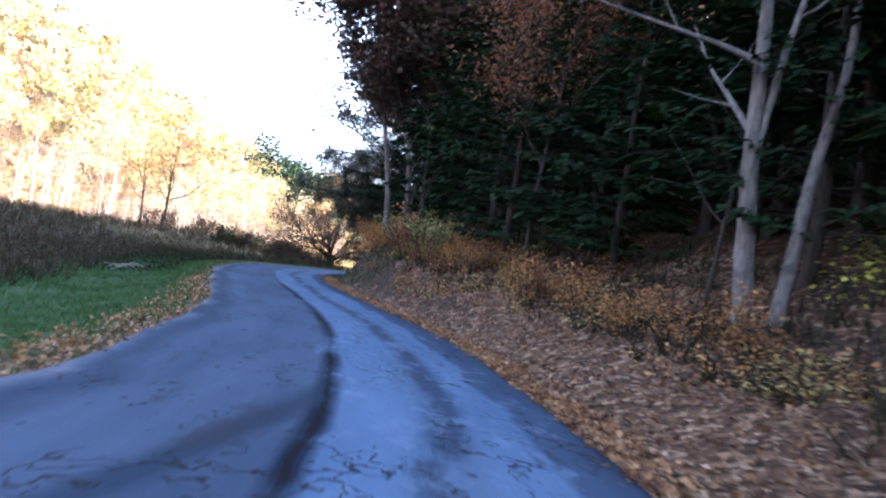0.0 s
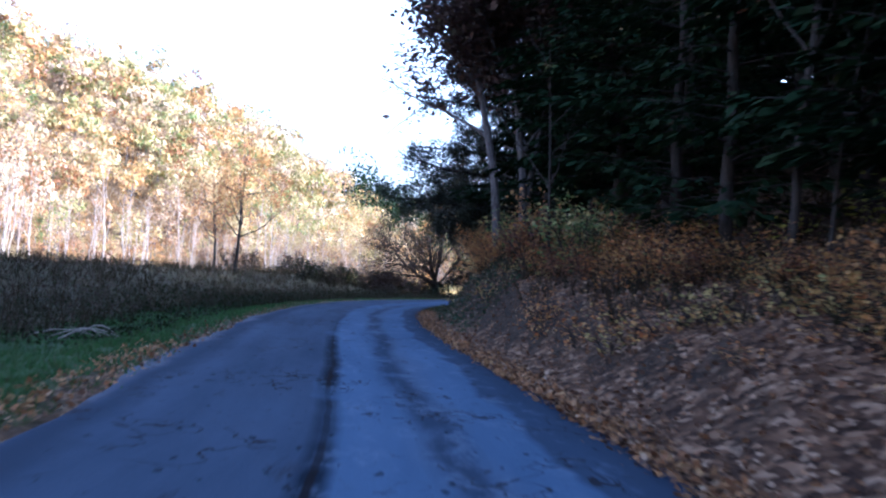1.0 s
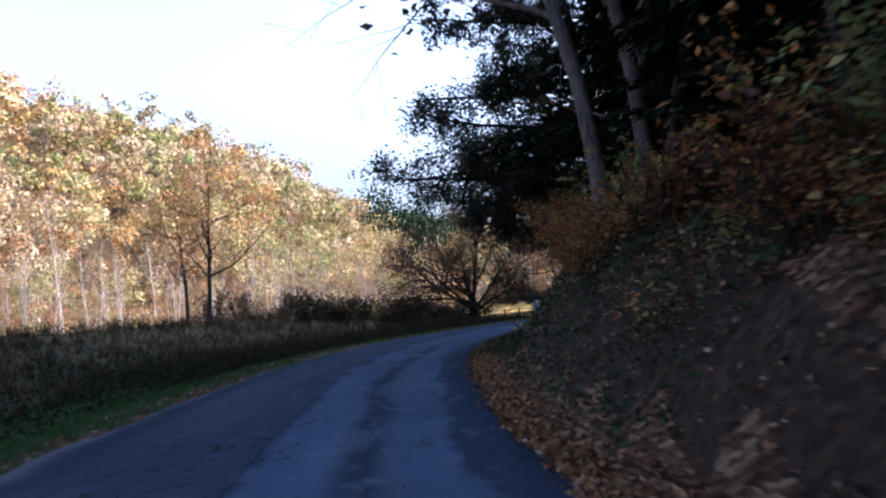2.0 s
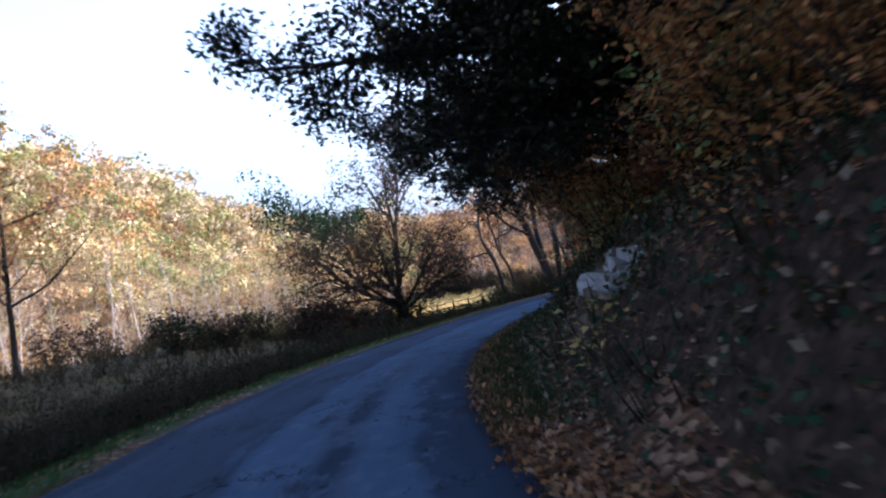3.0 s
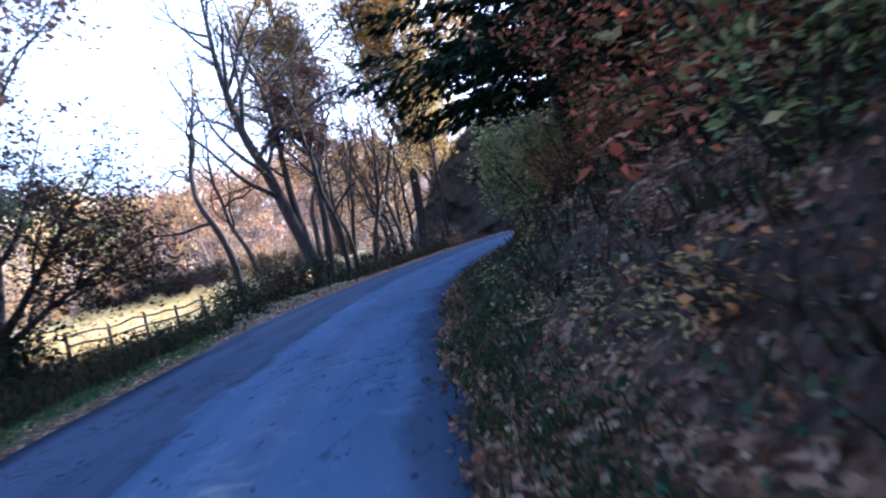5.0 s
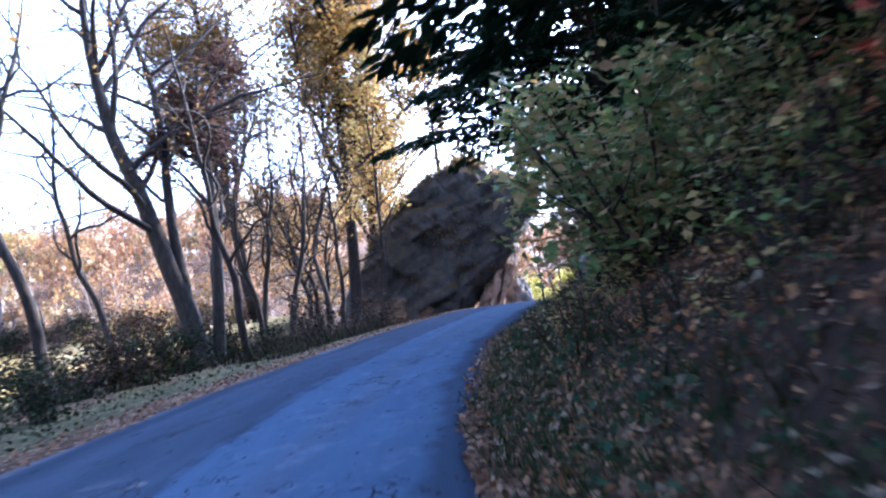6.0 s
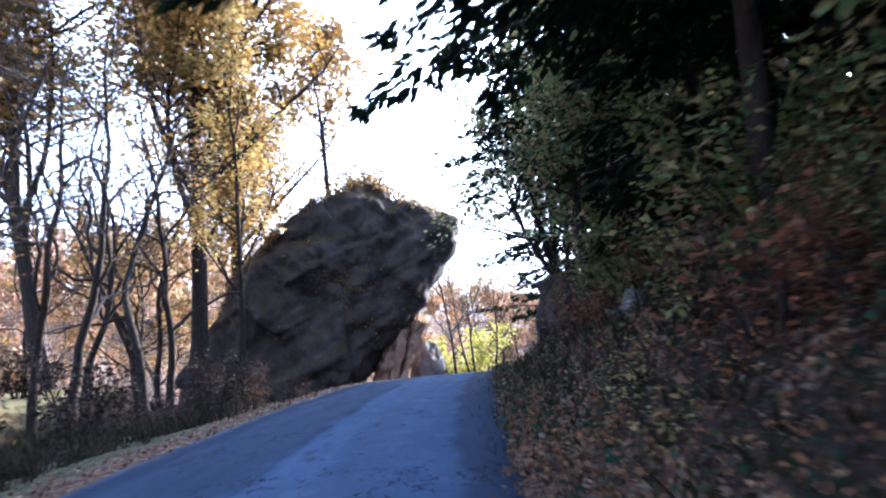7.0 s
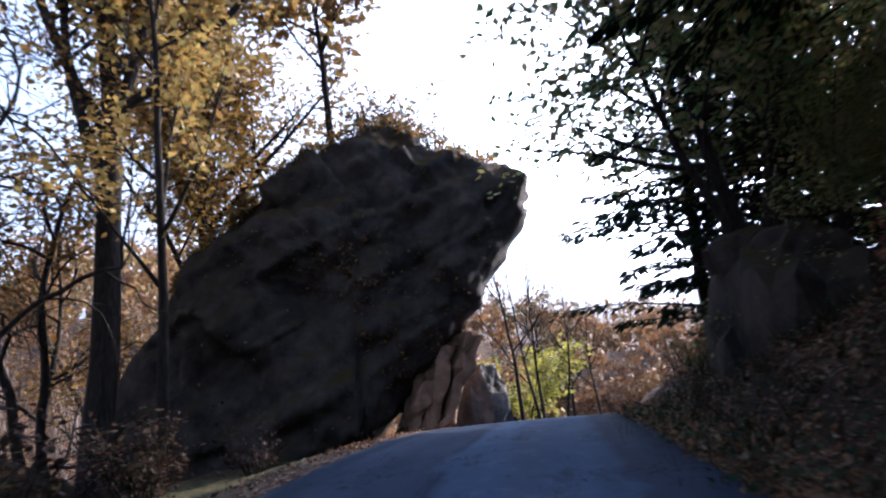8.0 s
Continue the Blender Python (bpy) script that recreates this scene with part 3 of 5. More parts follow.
def shrub(seed, height, leaf, leaves, leaf_size, label, stems=6, name="shrub", category="shrub", group="", wide=0.5):
    rng = np.random.default_rng(seed)
    out = []
    P = {**DECID, "kids": (5, 3), "ratio": (0.5, 0.5), "seg": (0.5, 0.5, 0.4), "wob": 0.16, "up": 0.0, "up0": 0.02}
    P["from"] = (0.2, 0.2)
    for i in range(stems):
        a = i * 2 * np.pi / stems + rng.uniform(-0.4, 0.4)
        d = np.array([math.cos(a) * wide, math.sin(a) * wide, 1.0])
        grow(rng, (0.1 * math.cos(a), 0.1 * math.sin(a), -0.15), d / np.linalg.norm(d), height * rng.uniform(0.7, 1.1), 0.025 * height ** 0.5, 0, 1, out, P)
    thing = root(name, (0, 0, 0), label, category, group)
    V, F = tubes([(p, r, l + 1) for p, r, l in out], (4, 3, 3))
    part("branchwork", mesh_of("branchwork", V, F, BARK_DARK, True), thing)
    tips = np.concatenate([np.asarray(o[0])[1:] for o in out])
    at = tips[rng.integers(0, len(tips), leaves)] + rng.normal(0, 0.14, (leaves, 3))
    V, F = leaf_quads(rng, at, leaf_size)
    part("crown", mesh_of("crown", V, F, leaf), thing)
    return thing


def place(thing, x, y, z=None, turn=0.0, size=1.0, copy=True, tilt=(0, 0)):
    m = pose(x, y, land1(x, y) if z is None else z, tilt[0], tilt[1], turn)
    thing.scale = (size, size, size)
    if copy:
        return copy_thing(thing, m)
    thing.matrix_basis = m @ Matrix.Diagonal((size, size, size, 1))
    return thing


def forget(thing):
    for o in (*thing.children_recursive, thing):
        bpy.data.objects.remove(o)


def stuff(name, V, F, mat, label, category):
    return tagged(new(name, mesh_of(name, V, F, mat)), label, category, "", "stuff")

# ---- structure: ground and road ----
def build_ground():
    def axis(lo, hi, step, far):
        mid = list(np.arange(lo, hi + 1e-6, step))
        out, g = [], step
        v = hi
        while v < far:
            g *= 1.22
            v += g
            out.append(v)
        neg, g, v = [], step, lo
        while v > -far:
            g *= 1.22
            v -= g
            neg.append(v)
        return np.array(neg[::-1] + mid + out)
    xs, ys = axis(-27, 34, 0.5, 2200), axis(-14, 128, 0.5, 2200)
    X, Y = np.meshgrid(xs, ys)
    Z = land(X.ravel(), Y.ravel())
    V = np.stack([X.ravel(), Y.ravel(), Z], 1)
    w = len(xs)
    i, j = np.meshgrid(np.arange(len(ys) - 1), np.arange(w - 1), indexing="ij")
    a = (i * w + j).ravel()
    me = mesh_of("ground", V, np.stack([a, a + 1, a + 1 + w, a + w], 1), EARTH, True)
    _, d, _ = road_place(X.ravel(), Y.ravel())
    me.attributes.new("lat", "FLOAT", "POINT").data.foreach_set("value", d.astype(np.float32))
    woods = step01((Y.ravel() - 74) / 6) * step01((12 + d) / 3) * (1 - 0.55 * step01((-d - 2.9) / 0.8))
    woods = np.maximum(woods, step01((np.hypot(X.ravel() + 6, Y.ravel() - 50) - 62) / 25))
    me.attributes.new("wooded", "FLOAT", "POINT").data.foreach_set("value", woods.astype(np.float32))
    open_field = step01((Y.ravel() - 84) / 3) * step01((120 - Y.ravel()) / 4) * step01((-12 - d) / 2.5) * step01((d + 34) / 4)
    open_field = np.maximum(open_field, 0.12 * step01((np.hypot(X.ravel() + 6, Y.ravel() - 50) - 58) / 10) * (X.ravel() < -22))
    me.attributes.new("meadow", "FLOAT", "POINT").data.foreach_set("value", open_field.astype(np.float32))
    tagged(new("ground", me), "leaf-strewn wooded bank, grassy verge and rough field", "ground", "", "structure")


def build_road():
    rng = np.random.default_rng(3)
    cols = np.array([-HALF - 0.06, -HALF, -2.25, -1.6, -0.8, 0, 0.8, 1.6, 2.25, HALF, HALF + 0.06])
    sel = np.arange(0, len(LINE), 1)
    n = len(sel)
    jag = np.cumsum(rng.normal(0, 0.05, (n, 2)), 0)
    jag -= np.stack([np.convolve(jag[:, c], np.ones(31) / 31, "same") for c in (0, 1)], 1)
    off = np.repeat(cols[None], n, 0)
    off[:, :2] += np.clip(jag[:, :1], -0.16, 0.16) - np.interp(LINE[sel, 1], [24, 36, 44, 54, 60, 66, 76], [0, 0, -0.15, -0.2, -0.35, -0.35, 0])[:, None]
    off[:, -2:] += np.clip(jag[:, 1:], -0.12, 0.12) + np.interp(LINE[sel, 1], [86, 98, 112, 125], [0, 0.6, 0.6, 0.2])[:, None]
    V = np.zeros((n, len(cols), 3))
    V[..., :2] = LINE[sel][:, None] + ACROSS[sel][:, None] * off[..., None]
    crown = 0.035 * (1 - (np.abs(cols) / HALF) ** 2)
    V[..., 2] = road_height(sel)[:, None] + np.clip(crown, -0.09, 1) + 0.01
    V[:, 0, 2] -= 0.09
    V[:, -1, 2] -= 0.09
    w = len(cols)
    i, j = np.meshgrid(np.arange(n - 1), np.arange(w - 1), indexing="ij")
    a = (i * w + j).ravel()
    F = np.stack([a, a + 1, a + 1 + w, a + w], 1)
    me = mesh_of("road", V.reshape(-1, 3), F, ASPHALT, True)
    uv = np.stack([off, np.repeat(ALONG[sel][:, None], w, 1)], -1).reshape(-1, 2)
    me.uv_layers.new(name="UVMap").data.foreach_set("uv", uv[F.ravel()].astype(np.float32).ravel())
    tagged(new("road", me), "narrow worn grey asphalt road with dark seams, tinted blue for skylight", "road", "", "structure")


build_ground()
build_road()


# ---- ground cover ----
def on_side(rng, n, y0, y1, d0, d1, power=1.0):
    """Random places between y0 and y1, d0 to d1 metres across from the road's middle."""
    i = rng.integers(int((y0 + 90) * 2), int((y1 + 90) * 2), n)
    d = d0 + (d1 - d0) * rng.uniform(0, 1, n) ** power
    xy = LINE[i] + ACROSS[i] * d[:, None] + rng.uniform(-0.25, 0.25, (n, 2))
    return np.stack([xy[:, 0], xy[:, 1], land(xy[:, 0], xy[:, 1])], 1)


def scatter_leaves():
    rng = np.random.default_rng(11)
    at = np.concatenate([on_side(rng, 42000, -6, 50, 2.35, 9, 1.3), on_side(rng, 22000, 50, 90, 2.4, 7, 1.3), on_side(rng, 18000, 90, 116, 3.0, 7.5, 1.3), on_side(rng, 1500, -4, 40, -2.85, -2.35), on_side(rng, 5000, -4, 60, 2.35, 2.95), on_side(rng, 900, 40, 66, -3.5, -2.8), on_side(rng, 3000, 66, 116, -3.6, -2.4), on_side(rng, 500, -2, 110, -2.4, 2.4)])
    rise = land(at[:, 0] + 0.3 * 0.9, at[:, 1] - 0.12) - land(at[:, 0] - 0.3 * 0.9, at[:, 1] + 0.12)
    at = at[(np.abs(rise) < 0.42) | (rng.uniform(0, 1, len(at)) < 0.8)]
    at[:, 2] += 0.03
    V, F = leaf_quads(rng, at, 0.068, 0.5, -0.05, 0.75)
    rim = np.concatenate([on_side(rng, 4200, -5, 34, 2.36, 2.78), on_side(rng, 1500, -5, 24, -3.1, -2.5, 1.3), on_side(rng, 1800, 34, 60, 2.5, 2.85), on_side(rng, 3600, 78, 116, 3.0, 4.2), on_side(rng, 5500, 74, 98, 2.9, 6.0)])
    rim[:, 2] += 0.04
    V2, F2 = leaf_quads(rng, rim, 0.075, 0.5, -0.05, 0.75)
    stuff("edge_leaves", V2, F2, LEAF_EDGE, "orange and tan leaves drifted along the road edge", "fallen leaves")
    stuff("fallen_leaves", V, F, LEAF_BROWN, "dry brown and tan fallen leaves on the roadside", "fallen leaves")


def blades(name, at, height, width, mat, label, category, seed, per=5):
    rng = np.random.default_rng(seed)
    at = np.repeat(at, per, 0) + np.concatenate([rng.normal(0, 0.07, (len(at) * per, 2)), np.zeros((len(at) * per, 1))], 1)
    n = len(at)
    a = rng.uniform(0, 2 * np.pi, n)
    s = np.stack([np.cos(a), np.sin(a), 0 * a], 1) * (width * rng.uniform(0.6, 1.4, n))[:, None]
    h = (height * rng.uniform(0.4, 1.3, n))[:, None]
    bend = rng.normal(0, 0.45, (n, 3)) * h
    bend[:, 2] = h[:, 0]
    V = np.stack([at - s, at + s, at + bend], 1).reshape(-1, 3)
    return stuff(name, V, np.arange(3 * n).reshape(n, 3), mat, label, category)


def build_cover():
    rng = np.random.default_rng(5)
    scatter_leaves()
    blades("verge_grass", np.concatenate([on_side(rng, 9500, -6, 45, -7.5, -2.6), on_side(rng, 1600, 45, 76, -3.8, -2.85)]), 0.11, 0.008, GRASS, "short green grass along the road", "grass", 6, 6)
    blades("bank_grass", np.concatenate([on_side(rng, 1500, 42, 68, 2.65, 3.5, 1.4), on_side(rng, 1800, 68, 88, 2.7, 4.2), on_side(rng, 500, 88, 110, 2.6, 4.5)]), 0.16, 0.009, BANK_GRASS, "thin green grass at the foot of the bank", "grass", 7, 6)
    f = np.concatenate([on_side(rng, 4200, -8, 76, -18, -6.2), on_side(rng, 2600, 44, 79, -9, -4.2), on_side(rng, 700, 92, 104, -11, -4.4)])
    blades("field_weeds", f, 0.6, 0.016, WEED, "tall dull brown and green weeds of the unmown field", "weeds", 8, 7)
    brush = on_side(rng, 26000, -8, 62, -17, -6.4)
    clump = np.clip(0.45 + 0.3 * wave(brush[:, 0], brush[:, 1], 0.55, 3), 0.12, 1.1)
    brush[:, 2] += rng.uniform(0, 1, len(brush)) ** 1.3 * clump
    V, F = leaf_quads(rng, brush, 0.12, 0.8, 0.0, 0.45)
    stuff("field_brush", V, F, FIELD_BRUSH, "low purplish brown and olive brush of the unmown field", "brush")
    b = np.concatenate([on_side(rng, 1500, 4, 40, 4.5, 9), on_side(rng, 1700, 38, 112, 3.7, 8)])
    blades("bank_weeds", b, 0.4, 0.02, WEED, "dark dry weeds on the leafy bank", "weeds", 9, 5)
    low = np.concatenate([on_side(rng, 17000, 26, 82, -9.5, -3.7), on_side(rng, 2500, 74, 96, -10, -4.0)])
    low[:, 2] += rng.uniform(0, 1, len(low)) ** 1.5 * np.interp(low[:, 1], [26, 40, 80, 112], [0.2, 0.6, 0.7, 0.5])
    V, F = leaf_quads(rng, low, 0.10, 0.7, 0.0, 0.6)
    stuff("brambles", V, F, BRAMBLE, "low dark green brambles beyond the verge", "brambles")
    vine = np.concatenate([on_side(rng, 12000, 30, 56, 3.2, 7), on_side(rng, 13000, 56, 112, 2.9, 7)])
    vine[:, 2] += 0.04 + 0.3 * rng.uniform(0, 1, len(vine)) ** 2
    V, F = leaf_quads(rng, vine, 0.09, 0.6, 0.0, 0.7)
    stuff("bank_creeper", V, F, CREEPER, "dull green and brown creeper covering the bank", "creeper")
    s = np.stack([rng.uniform(-32, -7.5, 3000), rng.uniform(85, 118, 3000), np.zeros(3000)], 1)
    s = s[road_place(s[:, 0], s[:, 1])[1] < -12.5]
    s[:, 2] = land(s[:, 0], s[:, 1])
    blades("straw_grass", s, 0.35, 0.03, STRAW, "sunlit straw-coloured grass of the meadow", "grass", 10, 7)


build_cover()


# ---- rocks ----
def boulder():
    """The great leaning rock: an outline swept into depth, rough with ledges."""
    prof = np.array([(-10.8, -5), (-10.6, -1.2), (-9.8, 0.8), (-8.9, 2.5), (-8.0, 4.2), (-6.8, 6.0), (-5.3, 7.4), (-4.7, 8.1), (-3.2, 9.2), (-2.0, 9.9), (-0.8, 10.4), (0.4, 10.9), (1.6, 10.3), (2.1, 9.6), (3.6, 9.0), (4.5, 8.6), (5.6, 7.9), (4.9, 6.3), (3.7, 4.4), (2.7, 2.8), (1.4, 1.3), (0.3, 0.2), (-0.4, -0.7), (-1.0, -1.6), (-1.4, -5)])
    c = np.array([-1.2, 4.6])
    ang = np.unwrap(np.arctan2(prof[:, 1] - c[1], prof[:, 0] - c[0]))
    rad = np.hypot(*(prof - c).T)
    nt = 220
    th = np.linspace(0, 2 * np.pi, nt, endpoint=False)
    order = np.argsort(np.mod(ang, 2 * np.pi))
    aa, rr = np.mod(ang, 2 * np.pi)[order], rad[order]
    R = np.interp(th, np.concatenate([aa - 2 * np.pi, aa, aa + 2 * np.pi]), np.tile(rr, 3))
    ks = np.concatenate([np.linspace(0.01, 1, 56), np.linspace(0.97, 0.01, 18)])
    nf = len(ks)
    side, away = np.array([0.9154, -0.4025, 0]), np.array([0.4025, 0.9154, 0])
    V = []
    for ring, k in enumerate(ks):
        p = -1 if ring < 56 else 1
        w = p * math.sqrt(max(0.0, 1 - k ** 4.4)) ** 0.8 * (2.6 if p < 0 else 4.2)
        for t, r in zip(th, R):
            u, z = c[0] + r * k * math.cos(t), c[1] + r * k * math.sin(t)
            q = Vector((u, w, z))
            ledge = noise.noise(Vector((u * 0.3, w * 0.3, (z - 0.4 * u) * 1.3))) * 0.30
            bumps = noise.fractal(q * 0.4, 0.8, 2.2, 6) * 0.6 + (noise.cell(Vector((u * 0.35 + 0.3 * z, w * 0.2, z * 0.45 - 0.2 * u))) - 0.5) * 0.35
            g = 1 + (ledge + bumps) * 0.09
            w2 = w - (ledge + bumps) * 1.0 * (1 if p < 0 else -1) + (0.10 * z - 0.5) * 1.2
            u2, z2 = c[0] + (u - c[0]) * g, c[1] + (z - c[1]) * g
            V.append((19 + side[0] * u2 + away[0] * w2, 119.5 + side[1] * u2 + away[1] * w2, z2))
    i, j = np.meshgrid(np.arange(nf - 1), np.arange(nt), indexing="ij")
    a, b = (i * nt + j).ravel(), (i * nt + (j + 1) % nt).ravel()
    me = mesh_of("boulder", V, np.stack([a, b, b + nt, a + nt], 1), BOULDER, False)
    tagged(new("boulder", me), "huge dark leaning sandstone boulder overhanging the roadside", "boulder")


def rock(name, at, size, seed, mat, label, turn=0.0, rough=0.35, cuts=4, facet=0.14):
    bm = bmesh.new()
    bmesh.ops.create_icosphere(bm, subdivisions=cuts, radius=1)
    o = Vector((seed * 7.1, seed * 3.3, seed))
    for v in bm.verts:
        n0 = v.co.normalized()
        g = 1 + rough * noise.fractal(n0 * 1.3 + o, 0.8, 2.2, 5) + 0.12 * rough * noise.noise(n0 * 9 + o)
        q = n0 * g
        q = q * (1 + facet * (noise.cell(n0 * 2.2 + o) - 0.5) + 0.5 * facet * (noise.cell(n0 * 5.5 + o) - 0.5))
        v.co = Vector((math.copysign(abs(q.x) ** 0.8, q.x) * size[0], math.copysign(abs(q.y) ** 0.8, q.y) * size[1], math.copysign(abs(q.z) ** 0.75, q.z) * size[2]))
    me = bpy.data.meshes.new(name)
    bm.to_mesh(me)
    bm.free()
    me.materials.append(mat)
    ob = new(name, me)
    ob.matrix_basis = pose(*at, 0, 0, turn)
    return tagged(ob, label, "rock")


boulder()


def boulder_growth():
    """Moss, ferns and leaf mould along the ledges and the crown of the boulder."""
    rng = np.random.default_rng(77)
    side, away = np.array([0.9154, -0.4025]), np.array([0.4025, 0.9154])
    ridge = ((-7.6, 4.4), (-6.6, 6.2), (-5.2, 7.5), (-4.6, 8.2), (-3.1, 9.2), (-1.6, 10.0), (0.4, 10.8), (1.6, 10.2), (3.0, 9.2), (4.4, 8.6))
    R = np.array(ridge)
    n = 3200
    t = rng.uniform(0, 1, n) ** 1.5 * (len(R) - 1)
    u, z = np.interp(t, np.arange(len(R)), R[:, 0]), np.interp(t, np.arange(len(R)), R[:, 1])
    w = rng.uniform(-1.6, 1.5, n)
    z = z - 0.18 * np.abs(w) - rng.uniform(0, 0.5, n) + 0.15
    at = np.stack([19 + side[0] * u + away[0] * w, 119.5 + side[1] * u + away[1] * w, z], 1)
    V, F = leaf_quads(rng, at, 0.26, 0.6, 0.1, 0.4)
    me = bpy.data.objects["boulder"].data
    co, nr = np.zeros(len(me.vertices) * 3, np.float32), np.zeros(len(me.vertices) * 3, np.float32)
    me.vertices.foreach_get("co", co)
    me.vertices.foreach_get("normal", nr)
    co, nr = co.reshape(-1, 3), nr.reshape(-1, 3)
    spots = co[(nr[:, 2] > 0.3) & (co[:, 2] > 0.8)]
    V2, F2 = leaf_quads(rng, spots[rng.integers(0, len(spots), 600)] + rng.normal(0, 0.06, (600, 3)), 0.13, 0.5, 0.1, 0.6)
    V, F = np.concatenate([V, V2]), np.concatenate([F, F2 + len(V)])
    face = co[(nr[:, 2] > -0.05) & (co[:, 2] < 6.5) & (co[:, 2] > -1.5)]
    V3, F3 = leaf_quads(rng, face[rng.integers(0, len(face), 1100)] + rng.normal(0, 0.10, (1100, 3)), 0.12, 0.5, 0.1, 0.6)
    stuff("boulder_leaves", V3, F3, LEAF_EDGE, "pale fallen leaves caught on the ledges of the boulder", "fallen leaves")
    stuff("boulder_ferns", V, F, LEAF_MOSS, "golden brown ferns and moss on the boulder", "ferns")
    kinds = shrub(24, 1.5, LEAF_GREEN, 160, 0.10, "sparse bare shrub growing on the boulder", 6, group="shrubs on the boulder")
    for u, z, size in ((1.0, 10.4, 1.0), (2.2, 9.5, 1.1), (3.2, 9.0, 1.0), (-0.4, 10.4, 0.8), (4.2, 8.6, 0.7)):
        place(kinds, float(19 + side[0] * u + away[0] * 0.4), float(119.5 + side[1] * u + away[1] * 0.4), z, u * 70, size)
    forget(kinds)


boulder_growth()
def pedestal():
    """Leaning split slabs under the overhang."""
    rng = np.random.default_rng(52)
    thing = root("pedestal_rock", (19.35, 118.1, -0.2), "split rock coloured as if sunlit reddish, propping up the great boulder", "rock")
    for i, (u, w, h, wide, deep) in enumerate(((-0.45, -0.35, 1.5, 0.20, 0.45), (-0.15, -0.5, 2.1, 0.16, 0.4), (0.12, -0.3, 2.5, 0.18, 0.5), (0.4, -0.4, 2.8, 0.16, 0.45), (-0.5, 0.3, 2.2, 0.4, 0.6), (0.1, 0.4, 2.9, 0.42, 0.6), (0.65, 0.0, 2.9, 0.18, 0.5))):
        bm = bmesh.new()
        bmesh.ops.create_cube(bm, size=1)
        bmesh.ops.subdivide_edges(bm, edges=bm.edges[:], cuts=5, use_grid_fill=True)
        for v in bm.verts:
            f = v.co.z + 0.5
            thin_out = 1.15 - 0.35 * abs(f - 0.55)
            q = Vector((v.co.x * wide * 2 * thin_out, v.co.y * deep * 2 * thin_out, f * h))
            q.x += 0.45 * f * h
            v.co = q + 0.30 * noise.noise_vector(q * 1.6 + Vector((i * 5.0, 0, 0))) + 0.09 * noise.noise_vector(q * 6)
        me = bpy.data.meshes.new("slab")
        bm.to_mesh(me)
        bm.free()
        me.materials.append(SUNLIT_ROCK)
        part("slab", me, thing).matrix_basis = pose(0.9154 * u + 0.4025 * w, -0.4025 * u + 0.9154 * w, -0.3, float(rng.uniform(-6, 6)), float(rng.uniform(-6, 6)), -23.7 + float(rng.uniform(-14, 14)))


pedestal()
rock("round_rock", (22.3, 119.6, -0.35), (1.1, 1.1, 1.7), 4, ROCK, "grey-brown rounded rock beside the great boulder", 10, 0.2)


def block_outcrop():
    """A mossy face of split blocks leaning out of the bank."""
    thing = root("outcrop", (21.2, 104.8, 0.0), "dark mossy outcrop of split blocks at the edge of the road", "rock")
    for i, (x, y, z, a, b, c, turn) in enumerate(((0.0, 0.0, 1.0, 1.35, 2.3, 2.5, -30), (-0.75, -0.9, 0.5, 0.75, 1.0, 1.3, -12), (-0.6, 0.9, 0.7, 0.8, 1.1, 1.7, -40), (-0.35, -0.4, 2.5, 0.9, 1.2, 0.9, -25), (-0.1, 1.0, 2.9, 0.8, 1.1, 0.7, -35), (0.3, -1.6, 1.3, 0.9, 0.9, 1.4, 5))):
        ob = rock("block", (0, 0, 0), (a, b, c), 9 + 3 * i, BOULDER, "", 0, 0.28, 3)
        ob.parent = thing
        ob.matrix_basis = pose(x, y, z, 4 * (i % 3) - 4, 5 * (i % 2) - 3, turn)
        del ob["category"]


block_outcrop()
rock("outcrop", (13.8, 93.6, 1.0), (0.9, 1.5, 1.1), 6, ROCK, "grey rock face showing through the bank", -30, 0.45)
rock("outcrop", (6.0, 83.6, 0.85), (0.65, 0.8, 0.9), 7, ROCK, "pale grey rock face showing through the bank", -30, 0.45)


